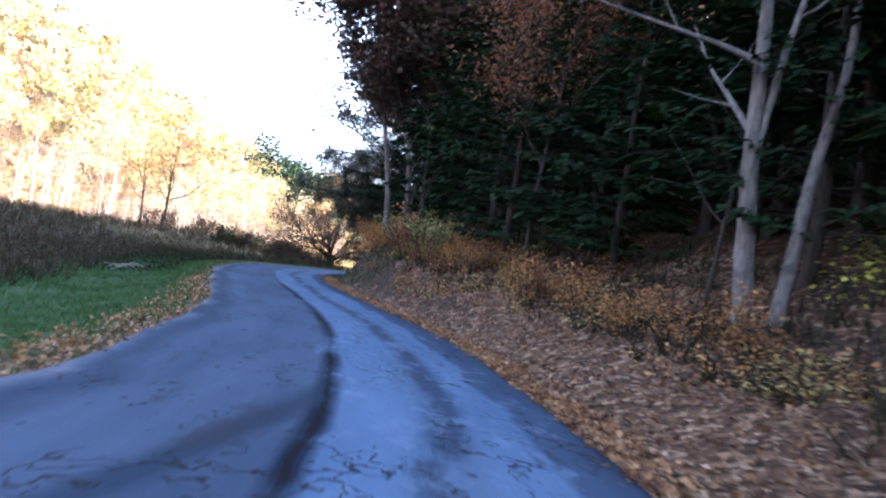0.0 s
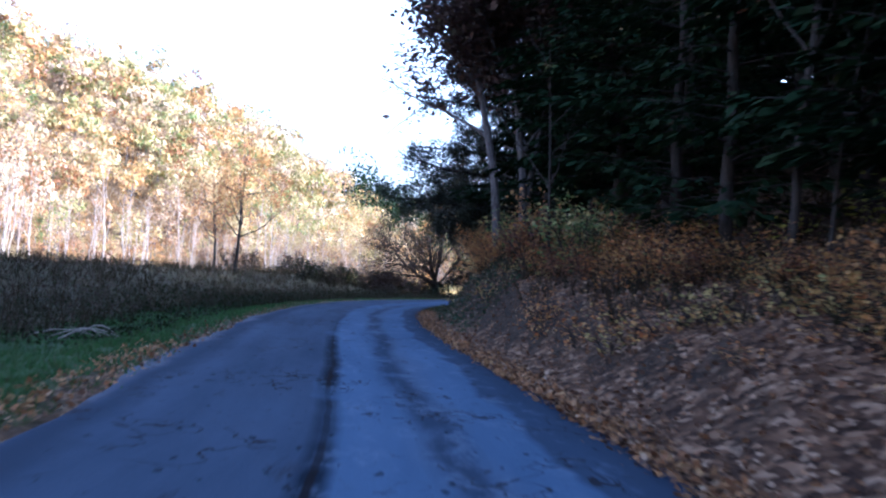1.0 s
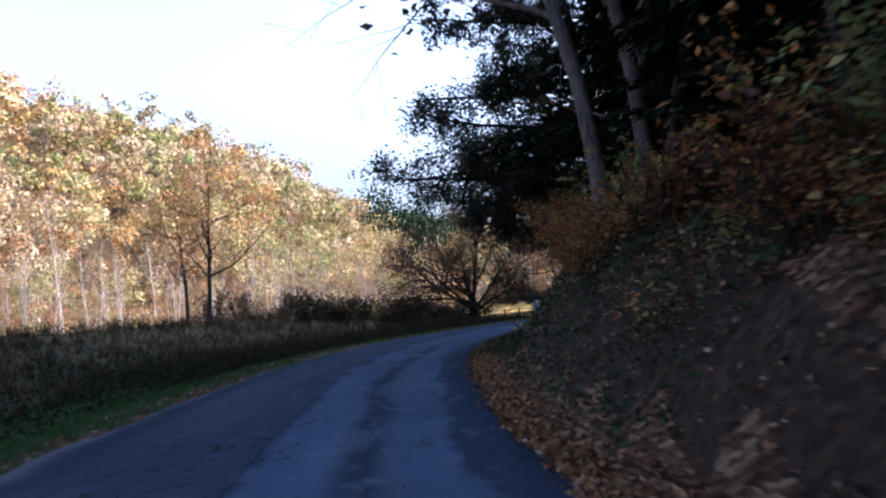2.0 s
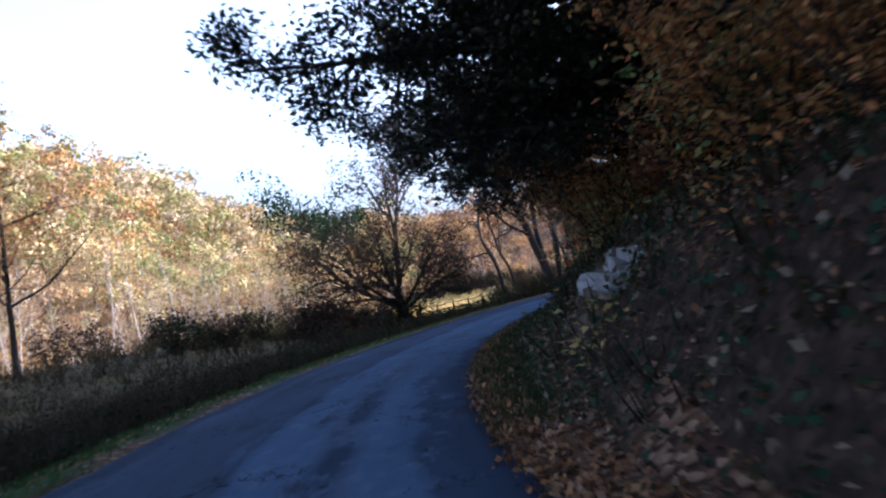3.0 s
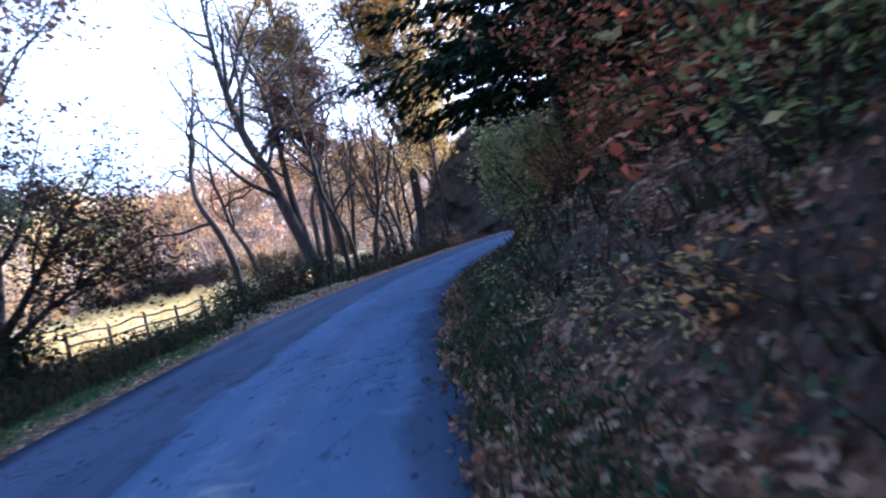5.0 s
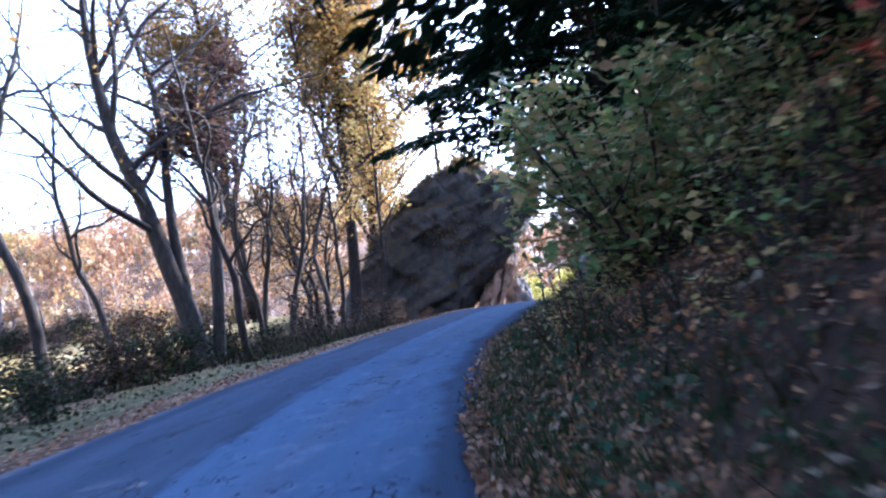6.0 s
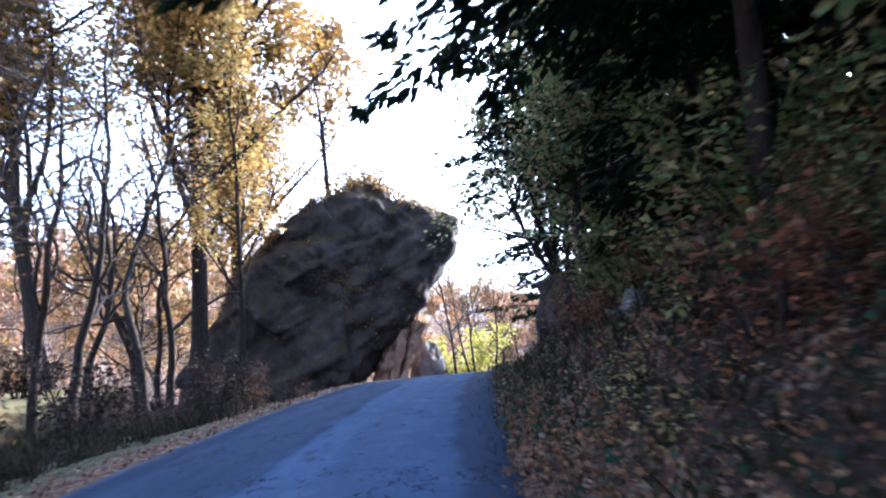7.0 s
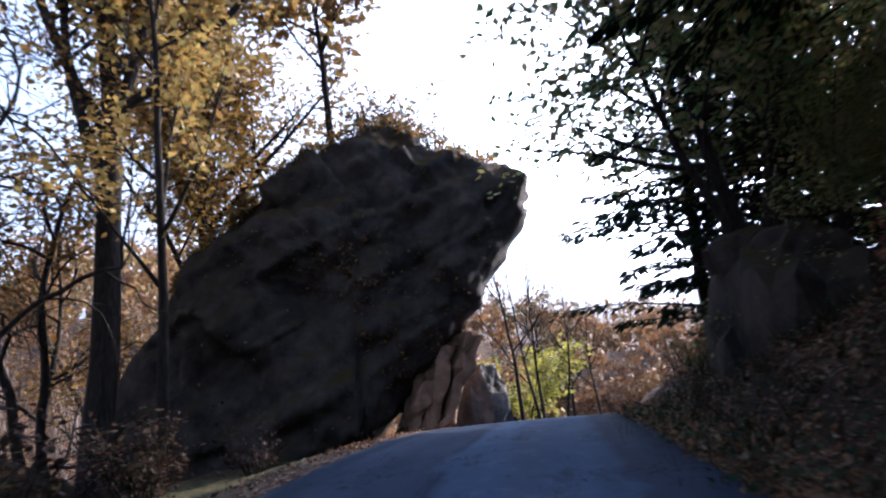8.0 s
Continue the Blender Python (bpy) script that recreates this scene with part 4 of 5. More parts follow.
def ledges():
    """Broken angular blocks in rough courses up the bank, pale at the top where skylight is put into the colour."""
    rng = np.random.default_rng(18)
    at = Vector((-4.2, 45.8, land1(-4.2, 45.8)))
    thing = root("rock_ledge", at, "broken pale grey rock ledges jutting from the bank", "rock")
    tries = np.linspace(-6.2, -1.6, 90)
    for course in range(8):
        z = 0.45 + 0.13 * course
        y = 43.8 + float(rng.uniform(0, 0.3))
        while y < (45.8 if course > 4 else 45.4):
            wide, tall = float(rng.uniform(0.16, 0.46)), float(rng.uniform(0.13, 0.24))
            x = float(tries[np.argmin(np.abs(land(tries, np.full(90, y)) - z))])
            bm = bmesh.new()
            bmesh.ops.create_cube(bm, size=1)
            bmesh.ops.subdivide_edges(bm, edges=bm.edges[:], cuts=2, use_grid_fill=True)
            for v in bm.verts:
                q = Vector((v.co.x * 0.5, v.co.y * wide * 0.96, v.co.z * tall))
                v.co = q * (1.05 - 0.5 * v.co.length_squared * 0.4) + 0.13 * noise.noise_vector(q * 3.1 + Vector((y * 9, z * 7, 0))) + 0.04 * noise.noise_vector(q * 11 + Vector((y, z, 0)))
            me = bpy.data.meshes.new("stone")
            bm.to_mesh(me)
            bm.free()
            me.materials.append(PALE_ROCK if course > 4 and y < 45.3 and rng.uniform() < 0.8 else TAN_ROCK)
            if rng.uniform() < (0.7 if course > 4 else 0.5):
                part("stone", me, thing).matrix_basis = pose(x + 0.08 + float(rng.uniform(-0.14, 0.06)) - at.x, y + wide / 2 - at.y, z - at.z, float(rng.uniform(-16, 16)), float(rng.uniform(-16, 16)), float(rng.uniform(-32, 32)))
            y += wide


ledges()


# ---- trees of the wooded bank ----
def wood():
    rng = np.random.default_rng(21)
    front = [hemlock(s, h, r, 0.09, 88, 48, 0.44, crowd=1.35) for s, h, r in ((1, 16, 3.3), (2, 19, 3.6), (3, 13, 3.0))]
    near = [hemlock(s, h, r, 0.04, 60, 25, 0.70) for s, h, r in ((11, 17, 3.5), (12, 20, 3.8), (13, 14, 3.2))]
    far = [hemlock(s, h, r, 0.06, 42, 19, 1.1) for s, h, r in ((4, 19, 4.0), (5, 16, 3.6))]
    spots = []
    for d0, d1, gap, n in ((6.8, 9.0, 2.5, 260), (9, 15, 2.9, 520), (15, 26, 5.6, 500)):
        for p in on_side(rng, n, -12, 122, d0, d1):
            clear = (29 < p[1] < 40 and d0 < 9) or (p[1] > 98 and d0 >= 15)
            clear = clear or (5 < p[1] < 18 and d0 < 9) or p[1] > 97
            if not clear and all(math.hypot(p[0] - q[0], p[1] - q[1]) > gap for q in spots):
                spots.append(p)
                deep = d0 >= 15
                proto = far[len(spots) % 2] if deep else (front if d0 < 9 else near)[len(spots) % 3]
                size = rng.uniform(0.8, 1.15) if d0 > 8 else rng.uniform(0.55, 0.95)
                # a gap in the wood lets the sun onto the meadow
                if abs((p[0] + 10) * 0.342 - (p[1] - 96) * 0.94) < 6:
                    size *= 0.42
                place(proto, p[0], p[1], p[2] - 0.2, float(rng.uniform(0, 360)), float(size))
    for p in front + near + far:
        forget(p)


wood()
near = hemlock(7, 15, 4.4, 0.14, 150, 170, 0.27, "dark hemlock with long boughs hanging over the road", 0.5, "hemlocks over the road", 1.2)
place(near, -1.4, 43.0, None, 140, 0.95)
place(near, 0.2, 57.5, None, 250, 1.0)
place(near, 1.5, 72.8, None, 200, 1.05)
place(near, 8.3, 17.0, None, 20, 0.95)
place(near, 10.0, 12.5, None, 140, 1.0)
place(near, 6.4, 22.5, None, 260, 0.9)
place(near, 0.6, 33.5, None, 80, 1.0)
place(near, 1.6, 38.8, None, 10, 1.05)
forget(near)
wide = decid("overhanging_tree", "leafy green and brown tree hanging over the rock", "tree", 35, 9, 0.16, (-0.25, 0.0), LEAF_GREEN, 11500, 0.16, BARK_DARK, 3, 0.35, 0.36, "", ((-0.7, 0.1, 6, 0.1, (0, 0, 0.8)), (-0.4, -0.6, 6, 0.1, (0, 0, 0.6))), kids=(9, 6, 4), angle=(0.6, 1.2))
place(wide, 21.8, 105.6, None, 0, 1.35)
place(wide, 12.2, 88.5, None, 70, 0.9)
place(wide, 16.5, 96.5, None, 20, 1.0)
place(wide, 24.8, 107.8, None, 200, 1.2)
place(wide, 23.5, 101.5, None, 120, 1.3)
place(wide, 21.3, 103.7, None, 60, 0.5)
place(wide, 22.0, 102.9, None, 150, 0.6)
forget(wide)
screen = hemlock(9, 17, 4.2, 0.05, 90, 85, 0.34)
for i in range(11):
    q = LINE[int((12 + 2.7 * i + 90) * 2)] + ACROSS[int((12 + 2.7 * i + 90) * 2)] * (8.2 + 0.7 * (i % 3))
    place(screen, float(q[0]), float(q[1]), None, i * 77 % 360, 0.75 + 0.08 * (i % 4))
# trees beyond x 29, y 106 are added, mostly unseen, to block the sun
for x, y, size in ((5.0, 30.0, 0.95), (4.2, 26.4, 0.85), (0.2, 41.2, 0.9), (6.8, 19.6, 0.9), (8.6, 15.0, 0.95), (27.5, 109.3, 1.3), (31.5, 112.5, 1.25), (36.0, 115.5, 1.4), (42.0, 117.5, 1.4), (29.5, 106.5, 1.0), (34.5, 110.0, 1.4), (41, 113, 1.5), (47, 117, 1.5), (19.5, 94.0, 0.9), (22.5, 97.0, 0.95), (25.0, 99.8, 1.0), (28.5, 102.5, 1.0), (17.0, 91.5, 0.9), (24.0, 107.0, 0.95), (25.8, 111.3, 1.1)):
    place(screen, x, y, None, x * 37 % 360, size)
forget(screen)

oak = decid("oak_tree", "tall twin-stemmed oak with dull rust leaves leaning over the road", "tree", 31, 18, 0.18, (-0.10, 0.0), LEAF_DULL, 32000, 0.29, BARK_OAK, 3, 0.42, 0.14, "oaks on the bank", ((0.02, 0.05, 16, 0.18, (0.8, 0.4, -0.3)),), kids=(13, 7, 4), angle=(0.6, 1.1), up=0.02, keep=lambda q: ((q[:, 2] < 13) & (q[:, 0] > np.where(q[:, 2] > 5.5, -4.2, -2.4))) | ((q[:, 2] > 11.5) & (q[:, 2] < 16) & (np.sin(q[:, 2] * 5) > 0.2)))
place(oak, -3.1, 38.3, None, 0, 1.0)
place(oak, 0.6, 45.0, None, 160, 1.0)
place(oak, -1.9, 40.6, None, 200, 0.85)
forget(oak)
dead = decid("dead_tree", "crooked grey dead tree leaning out of the bank", "tree", 34, 9, 0.13, (-0.16, 0.0), None, 0, 0.1, BARK_GREY, 2, kids=(5, 3, 3), extra=((-1.6, 0.3, 2.6, 0.06, (-0.9, 0.0, 4.2)),), wob=0.34, up0=0.0)
place(dead, -1.7, 43.6, None, 0, 1.0, False)

def reach(x, y, z, r, stem=(-2.8, 47.6, 1.6)):
    """A limb from a stem out to a place, rising a little on its way."""
    dx, dy = x - stem[0], y - stem[1]
    return (dx / 0.45, dy / 0.45, math.hypot(dx, dy), r, (0, 0, z - stem[2] - 0.45))


OAK_REACH = tuple(reach(*q) for q in ((-9.3, 45.0, 5.3, 0.11), (-9.0, 47.2, 5.6, 0.10), (-7.9, 49.4, 4.9, 0.09), (-7.2, 46.4, 4.0, 0.09), (-6.4, 47.6, 4.5, 0.08), (-5.8, 45.4, 4.6, 0.08), (-8.3, 46.0, 6.9, 0.10), (-7.4, 49.0, 6.6, 0.10), (-6.6, 50.6, 5.6, 0.09), (-8.4, 47.4, 8.2, 0.10), (-6.0, 44.8, 7.4, 0.09), (-5.0, 49.6, 8.8, 0.09), (-7.4, 46.4, 10.4, 0.09), (-6.8, 48.6, 11.8, 0.09), (-5.8, 45.4, 12.4, 0.08), (-6.2, 47.6, 13.6, 0.08)))
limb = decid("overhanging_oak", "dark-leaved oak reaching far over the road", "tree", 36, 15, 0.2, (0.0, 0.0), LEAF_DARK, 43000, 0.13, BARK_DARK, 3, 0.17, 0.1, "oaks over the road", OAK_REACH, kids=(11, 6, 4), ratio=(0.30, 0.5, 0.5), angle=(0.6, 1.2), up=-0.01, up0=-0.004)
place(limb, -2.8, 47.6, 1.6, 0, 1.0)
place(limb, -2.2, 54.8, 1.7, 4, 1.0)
forget(limb)
bough = hemlock(8, 17, 4.6, 0.17, 150, 170, 0.25, "dark hemlock with dense boughs drooping over the road", 0.75, "hemlocks over the road", 1.3)
place(bough, -2.2, 50.4, None, 60, 0.95)
place(bough, -0.9, 53.6, None, 200, 1.0)
forget(bough)
high = hemlock(10, 19, 6.0, 0.28, 120, 190, 0.30, "tall dark hemlock with high boughs over the road", 0.5, "hemlocks over the road", 1.2)
place(high, 17.2, 99.6, None, 310, 0.85)
forget(high)
broad = hemlock(14, 15, 7.6, 0.25, 140, 300, 0.31, "broad dark hemlock spreading over the road", 0.45, "hemlocks over the road", 1.3)
place(broad, 9.3, 87.4, None, 100, 0.97)
forget(broad)
birch = decid("pale_tree", "pale smooth-barked tree forking low into slender stems", "tree", 32, 11, 0.19, (-0.17, 0.02), LEAF_ORANGE, 260, 0.12, BARK_PALE, 2, 0.3, 0.5, "", ((0.08, 0.05, 10, 0.14, (0.45, 0.1, -0.3)), (0.05, 0.0, 8, 0.08, (-0.3, 0.0, 2.6)), (-2.4, 0.2, 3.8, 0.05, (-0.75, 0.0, 4.6))), kids=(3, 3, 3), wob=0.09, up0=0.0)
place(birch, 5.15, 12.5, None, 0, 1.0, False)
stem = decid("sapling", "slim bare dark sapling at the edge of the wood", "tree", 33, 6, 0.05, (0.08, 0.0), None, 0, 0.1, BARK_HEMLOCK, 1, kids=(6, 3, 3))
place(stem, 4.7, 13.6, None, 0, 1.0)
place(stem, 2.6, 22.0, None, 80, 0.8)
place(stem, -1.2, 31.0, None, 160, 1.1)
forget(stem)

rust = decid("rust_tree", "slender young tree with rust-brown leaves before the hemlocks", "tree", 37, 11, 0.08, (0.02, 0.0), LEAF_RUST, 5200, 0.15, BARK_HEMLOCK, 3, 0.3, 0.42, "", kids=(12, 6, 4), angle=(0.6, 1.1))
place(rust, 2.3, 22.8, None, 0, 1.0, False)


def bank_shrubs():
    rng = np.random.default_rng(41)
    kinds = [shrub(1, 1.7, LEAF_ORANGE, 480, 0.12, "orange-leaved shrub on the leafy bank", group="bank shrubs"),
             shrub(2, 1.5, LEAF_RUST, 480, 0.12, "rust-brown shrub on the leafy bank", group="bank shrubs"),
             shrub(3, 1.9, LEAF_RED, 480, 0.11, "dull red shrub on the leafy bank", group="bank shrubs"),
             shrub(4, 1.6, LEAF_GREEN, 480, 0.12, "green and yellow shrub on the leafy bank", group="bank shrubs")]
    rows = ((10, 31, 4.9, 6.5, 2.4, (0, 1, 0, 0)), (28, 44, 4.9, 6.8, 2.0, (1, 3, 0, 3)), (42, 56, 5.2, 7.2, 2.0, (0, 1, 0, 3)), (54, 74, 5.2, 7.4, 2.0, (2, 1, 2, 3)), (74, 94, 4.8, 7.0, 2.0, (3, 1, 3, 3)), (94, 116, 4.6, 8.0, 1.4, (3, 1)))
    low = [shrub(31, 0.6, LEAF_LOW, 150, 0.09, "low yellowing plant among the fallen leaves", 4, "low_plant", "plant", "low plants on the bank", 0.8),
           shrub(32, 0.5, LEAF_ORANGE, 120, 0.08, "low orange-leaved seedling among the fallen leaves", 4, "low_plant", "plant", "low plants on the bank", 0.8)]
    rows += ((7, 33, 3.9, 6.6, 2.3, (3, 0, 1, 3)), (31, 48, 3.9, 5.0, 0.4, (3, 1)), (56, 92, 3.6, 5.0, 0.7, (3, 3, 1)))
    lime = shrub(33, 0.8, LEAF_LIME, 150, 0.10, "yellow-green fern-like plant at the edge of the wood", 5, "low_plant", "plant", "low plants on the bank", 0.9)
    for x, y, size in ((6.9, 12.0, 1.3), (7.6, 13.2, 1.0), (4.1, 24.0, 1.1), (3.2, 25.4, 0.9), (0.9, 31.4, 1.1), (2.4, 27.8, 0.8), (5.2, 20.6, 0.9)):
        place(lime, x, y, None, x * 90, size)
    forget(lime)
    for y0, y1, d0, d1, per, ks in rows:
        for i, p in enumerate(on_side(rng, int((y1 - y0) * per), y0, y1, d0, d1)):
            if math.hypot(p[0] + 4.6, p[1] - 45.6) > 1.9 and math.hypot(p[0] - 5.4, p[1] - 83.0) > 1.8:
                pick = low[0 if ks[i % len(ks)] == 3 else 1] if d0 < 4.3 else kinds[ks[i % len(ks)]]
                place(pick, p[0], p[1], p[2], float(rng.uniform(0, 360)), float(rng.uniform(0.6, 1.2)) * (0.66 if d0 > 4.3 and y0 < 20 else 1.0))
    big = [shrub(5, 3.6, LEAF_GREEN, 2400, 0.17, "tall leafy green shrub hanging from the rocky bank", 8, group="tall bank shrubs", wide=0.8),
           shrub(6, 3.4, LEAF_ORANGE, 2800, 0.13, "tall orange maple shrub on the bank", 7, group="tall bank shrubs", wide=0.8),
           shrub(8, 3.4, LEAF_RED, 2200, 0.13, "tall reddening shrub on the bank", 7, group="tall bank shrubs", wide=0.8)]
    for k, y, d, size in ((1, 36.6, 4.6, 0.42), (1, 37.8, 4.8, 0.5), (1, 39.2, 5.0, 0.55), (1, 41.0, 5.2, 0.6), (1, 51.5, 5.6, 0.9), (2, 60.5, 5.8, 1.0), (2, 64.5, 5.9, 1.1), (2, 69.0, 5.8, 0.9), (0, 79.0, 4.9, 1.0), (0, 80.8, 5.2, 1.1), (0, 86.0, 5.8, 0.9), (0, 90.5, 6.2, 0.9), (0, 98.0, 6.4, 0.8)):
        q = LINE[int((y + 90) * 2)] + ACROSS[int((y + 90) * 2)] * d
        place(big[k], float(q[0]), float(q[1]), None, y * 31 % 360, size)
    for k in big + low:
        forget(k)
    for k in kinds:
        forget(k)


bank_shrubs()

# ---- trees and bushes beyond the left verge ----
bare = decid("field_tree", "bare young tree standing alone in the weeds", "tree", 51, 8.5, 0.13, (0.05, 0), LEAF_ORANGE, 5200, 0.11, BARK_DARK, 3, 0.3, 0.15, kids=(13, 7, 5), angle=(0.8, 1.3), ratio=(0.5, 0.45, 0.5))
place(bare, -22.6, 59.2, None, 0, 1.0)
place(bare, -26.0, 63.0, None, 130, 0.9)
forget(bare)
bush = shrub(61, 2.4, LEAF_GREEN, 3600, 0.18, "rounded green bush in the field", 10, "round_bush", "bush", "", 0.7)
place(bush, -21.8, 82.8, None, 0, 1.1, False)
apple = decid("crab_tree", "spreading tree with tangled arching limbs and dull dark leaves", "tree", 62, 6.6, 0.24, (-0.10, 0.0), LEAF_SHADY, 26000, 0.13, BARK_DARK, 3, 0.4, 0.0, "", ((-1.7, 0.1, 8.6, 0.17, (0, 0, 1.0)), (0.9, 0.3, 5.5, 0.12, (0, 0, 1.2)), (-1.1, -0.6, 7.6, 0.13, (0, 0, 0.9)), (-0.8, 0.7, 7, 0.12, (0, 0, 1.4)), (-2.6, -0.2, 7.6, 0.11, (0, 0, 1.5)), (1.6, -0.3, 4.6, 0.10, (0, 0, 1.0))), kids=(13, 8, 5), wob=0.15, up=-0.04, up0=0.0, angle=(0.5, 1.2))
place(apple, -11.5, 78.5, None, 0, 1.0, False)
tall = decid("slender_tree", "slender tree with a few scattered leaves", "tree", 63, 12.5, 0.21, (-0.03, 0.0), LEAF_DULL, 5000, 0.21, BARK_DARK, 3, 0.25, 0.4, kids=(14, 6, 4), angle=(0.45, 0.9))
place(tall, -12.4, 80.5, None, 0, 1.0, False)
lean = decid("leaning_tree", "dark bare tree leaning away from the road", "tree", 64, 16.5, 0.38, (-0.17, 0.08), None, 0, 0.1, BARK_DARK, 3, 0.2, 0, "", ((-0.08, 0.1, 14, 0.22, (-0.10, 0, 1.4)),), kids=(15, 9, 6), up0=0.012, up=0.01, angle=(0.6, 1.15), thin=0.34)
place(lean, -1.55, 97.9, min(land1(-1.55, 97.9), -0.4), 0, 1.12, False)
fork = decid("forked_tree", "dark stem with a tuft of dull purple leaves at its top", "tree", 65, 11.5, 0.24, (0.22, 0.02), LEAF_DULL, 2800, 0.28, BARK_DARK, 3, 0.32, 0.60, "", (), kids=(8, 6, 5), up0=0.01, ratio=(0.35, 0.5, 0.5))
place(fork, -1.2, 98.1, min(land1(-1.2, 98.1), -0.4), 0, 1.08, False)
slim = [decid("roadside_tree", "slim dark tree with crooked limbs at the valley edge", "tree", 70 + k, 13.5, 0.18, (dx, 0.0), LEAF_UMBER, 130, 0.22, BARK_DARK, 3, 0.32, 0.5, "roadside trees", kids=(9, 6, 4), wob=0.3, up0=0.0, up=0.03) for k, dx in ((0, -0.05), (1, -0.16), (2, 0.06))]
for x, y, k, turn, size in ((-5.7, 90.1, 0, 0, 1.0), (-0.3, 96.3, 2, 40, 0.9), (3.9, 112.5, 1, 200, 0.95), (6.4, 115.8, 0, 100, 0.9), (1.5, 104.0, 1, 60, 0.8), (3.0, 107.5, 2, 150, 1.0), (-4.5, 99.5, 1, 10, 0.9), (0.0, 110.0, 0, 280, 1.1), (7.6, 122.0, 2, 20, 1.1), (5.8, 109.0, 0, 320, 1.0), (7.0, 112.4, 2, 75, 0.95), (2.4, 111.5, 1, 140, 1.05)):
    place(slim[k], x, y, None, turn, size)
for s in slim:
    forget(s)
yellow = decid("yellow_tree", "tall dark-trunked tree with golden leaves", "tree", 81, 35, 0.45, (0.06, 0.02), LEAF_GOLD, 24000, 0.33, BARK_DARK, 3, 0.5, 0.36, "golden trees by the boulder", ((0.35, 0.0, 15, 0.2, (0.5, 0.2, 11.0)), (-0.3, 0.1, 15, 0.18, (0.3, 0.1, 9.0))), kids=(18, 8, 5), ratio=(0.36, 0.5, 0.5), angle=(0.7, 1.15), up=0.015, wob=0.07)
place(yellow, 9.0, 117.2, None, 0, 1.0)
place(yellow, 3.6, 121.0, None, 130, 0.9)
place(yellow, 13.5, 127.5, None, 250, 0.8)
forget(yellow)
thin = decid("thin_tree", "thin straight tree with sparse yellow leaves beside the boulder", "tree", 82, 17, 0.16, (0.06, 0.0), LEAF_YELLOW, 2800, 0.27, BARK_DARK, 3, 0.25, 0.3, kids=(12, 5, 4), ratio=(0.28, 0.5, 0.5), wob=0.05)
place(thin, 10.5, 114.7, None, 0, 1.0, False)
tawny = decid("valley_tree", "dark crooked tree with tawny gold leaves at the valley edge", "tree", 84, 15, 0.17, (0.05, 0.0), LEAF_UMBER, 1700, 0.27, BARK_DARK, 3, 0.35, 0.42, "valley trees", kids=(13, 6, 4), wob=0.2, angle=(0.6, 1.1), ratio=(0.4, 0.5, 0.5), up0=0.02)
for x, y, turn, size in ((8.0, 119.8, 0, 0.9), (6.8, 125.2, 100, 1.1), (10.4, 129.5, 210, 1.1), (3.6, 128.5, 310, 1.2)):
    place(tawny, x, y, None, turn, size)
forget(tawny)
top_tree = decid("rock_tree", "slender tree with brown-gold leaves growing on the boulder", "tree", 83, 11, 0.16, (0.0, 0.0), LEAF_UMBER, 1900, 0.42, BARK_DARK, 3, 0.3, 0.3, kids=(16, 6, 4), wob=0.13, up0=0.02, ratio=(0.4, 0.5, 0.5), angle=(0.7, 1.2))
place(top_tree, 18.2, 121.7, 10.0, 0, 1.0, False)
twiggy = shrub(85, 2.2, LEAF_UMBER, 130, 0.22, "thin twiggy shrub with few brown leaves on the boulder", 6, "rock_shrub", "shrub", "shrubs on the boulder", 0.9)
for x, y, z, turn, size in ((19.5, 120.8, 10.9, 0, 1.0), (20.2, 120.3, 10.7, 120, 1.1), (20.9, 119.8, 10.3, 240, 0.9), (18.8, 121.4, 10.4, 60, 1.0)):
    place(twiggy, x, y, z, turn, size)
forget(twiggy)


def edge_shrubs():
    rng = np.random.default_rng(43)
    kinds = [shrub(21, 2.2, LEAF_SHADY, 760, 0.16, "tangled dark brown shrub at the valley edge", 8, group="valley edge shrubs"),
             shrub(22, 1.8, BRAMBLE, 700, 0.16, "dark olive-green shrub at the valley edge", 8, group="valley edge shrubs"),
             shrub(23, 2.0, LEAF_YELLOW, 500, 0.11, "thin yellow-leaved shrub at the valley edge", 7, group="valley edge shrubs"),
             shrub(24, 1.7, LEAF_DULL, 380, 0.12, "twiggy grey-brown shrub at the valley edge", 9, group="valley edge shrubs")]
    for y0, y1, d0, d1, n, ks in ((66, 84, -14, -5.5, 46, (0, 0, 1)), (94, 98, -13, -7, 8, (0, 1, 0)), (97, 112, -10, -5.5, 8, (3, 0, 3)), (104, 116, -12, -6.0, 5, (0, 3, 0)), (97, 107, -32, -14, 60, (0, 3, 1, 3, 2)), (64, 80, -24, -13, 20, (0, 1, 0)), (98, 106, -34, -26, 14, (0, 1, 0))):
        for i, p in enumerate(on_side(rng, n, y0, y1, d0, d1)):
            turn, size = float(rng.uniform(0, 360)), float(rng.uniform(0.6, 1.15))
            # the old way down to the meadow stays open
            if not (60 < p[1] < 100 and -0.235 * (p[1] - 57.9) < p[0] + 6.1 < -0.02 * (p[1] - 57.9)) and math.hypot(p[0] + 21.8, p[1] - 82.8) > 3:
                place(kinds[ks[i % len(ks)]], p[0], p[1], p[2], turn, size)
    for i in range(12):
        x, y = -6.6 + 0.33 * i + 0.5 * (i % 3 - 1), 90.2 + 0.42 * i + 0.8 * ((i * 2) % 3 - 1)
        place(kinds[(1, 0, 3, 1)[i % 4]], x, y, None, i * 67 % 360, 0.75 + 0.12 * (i % 3))
    for k in kinds:
        forget(k)


edge_shrubs()


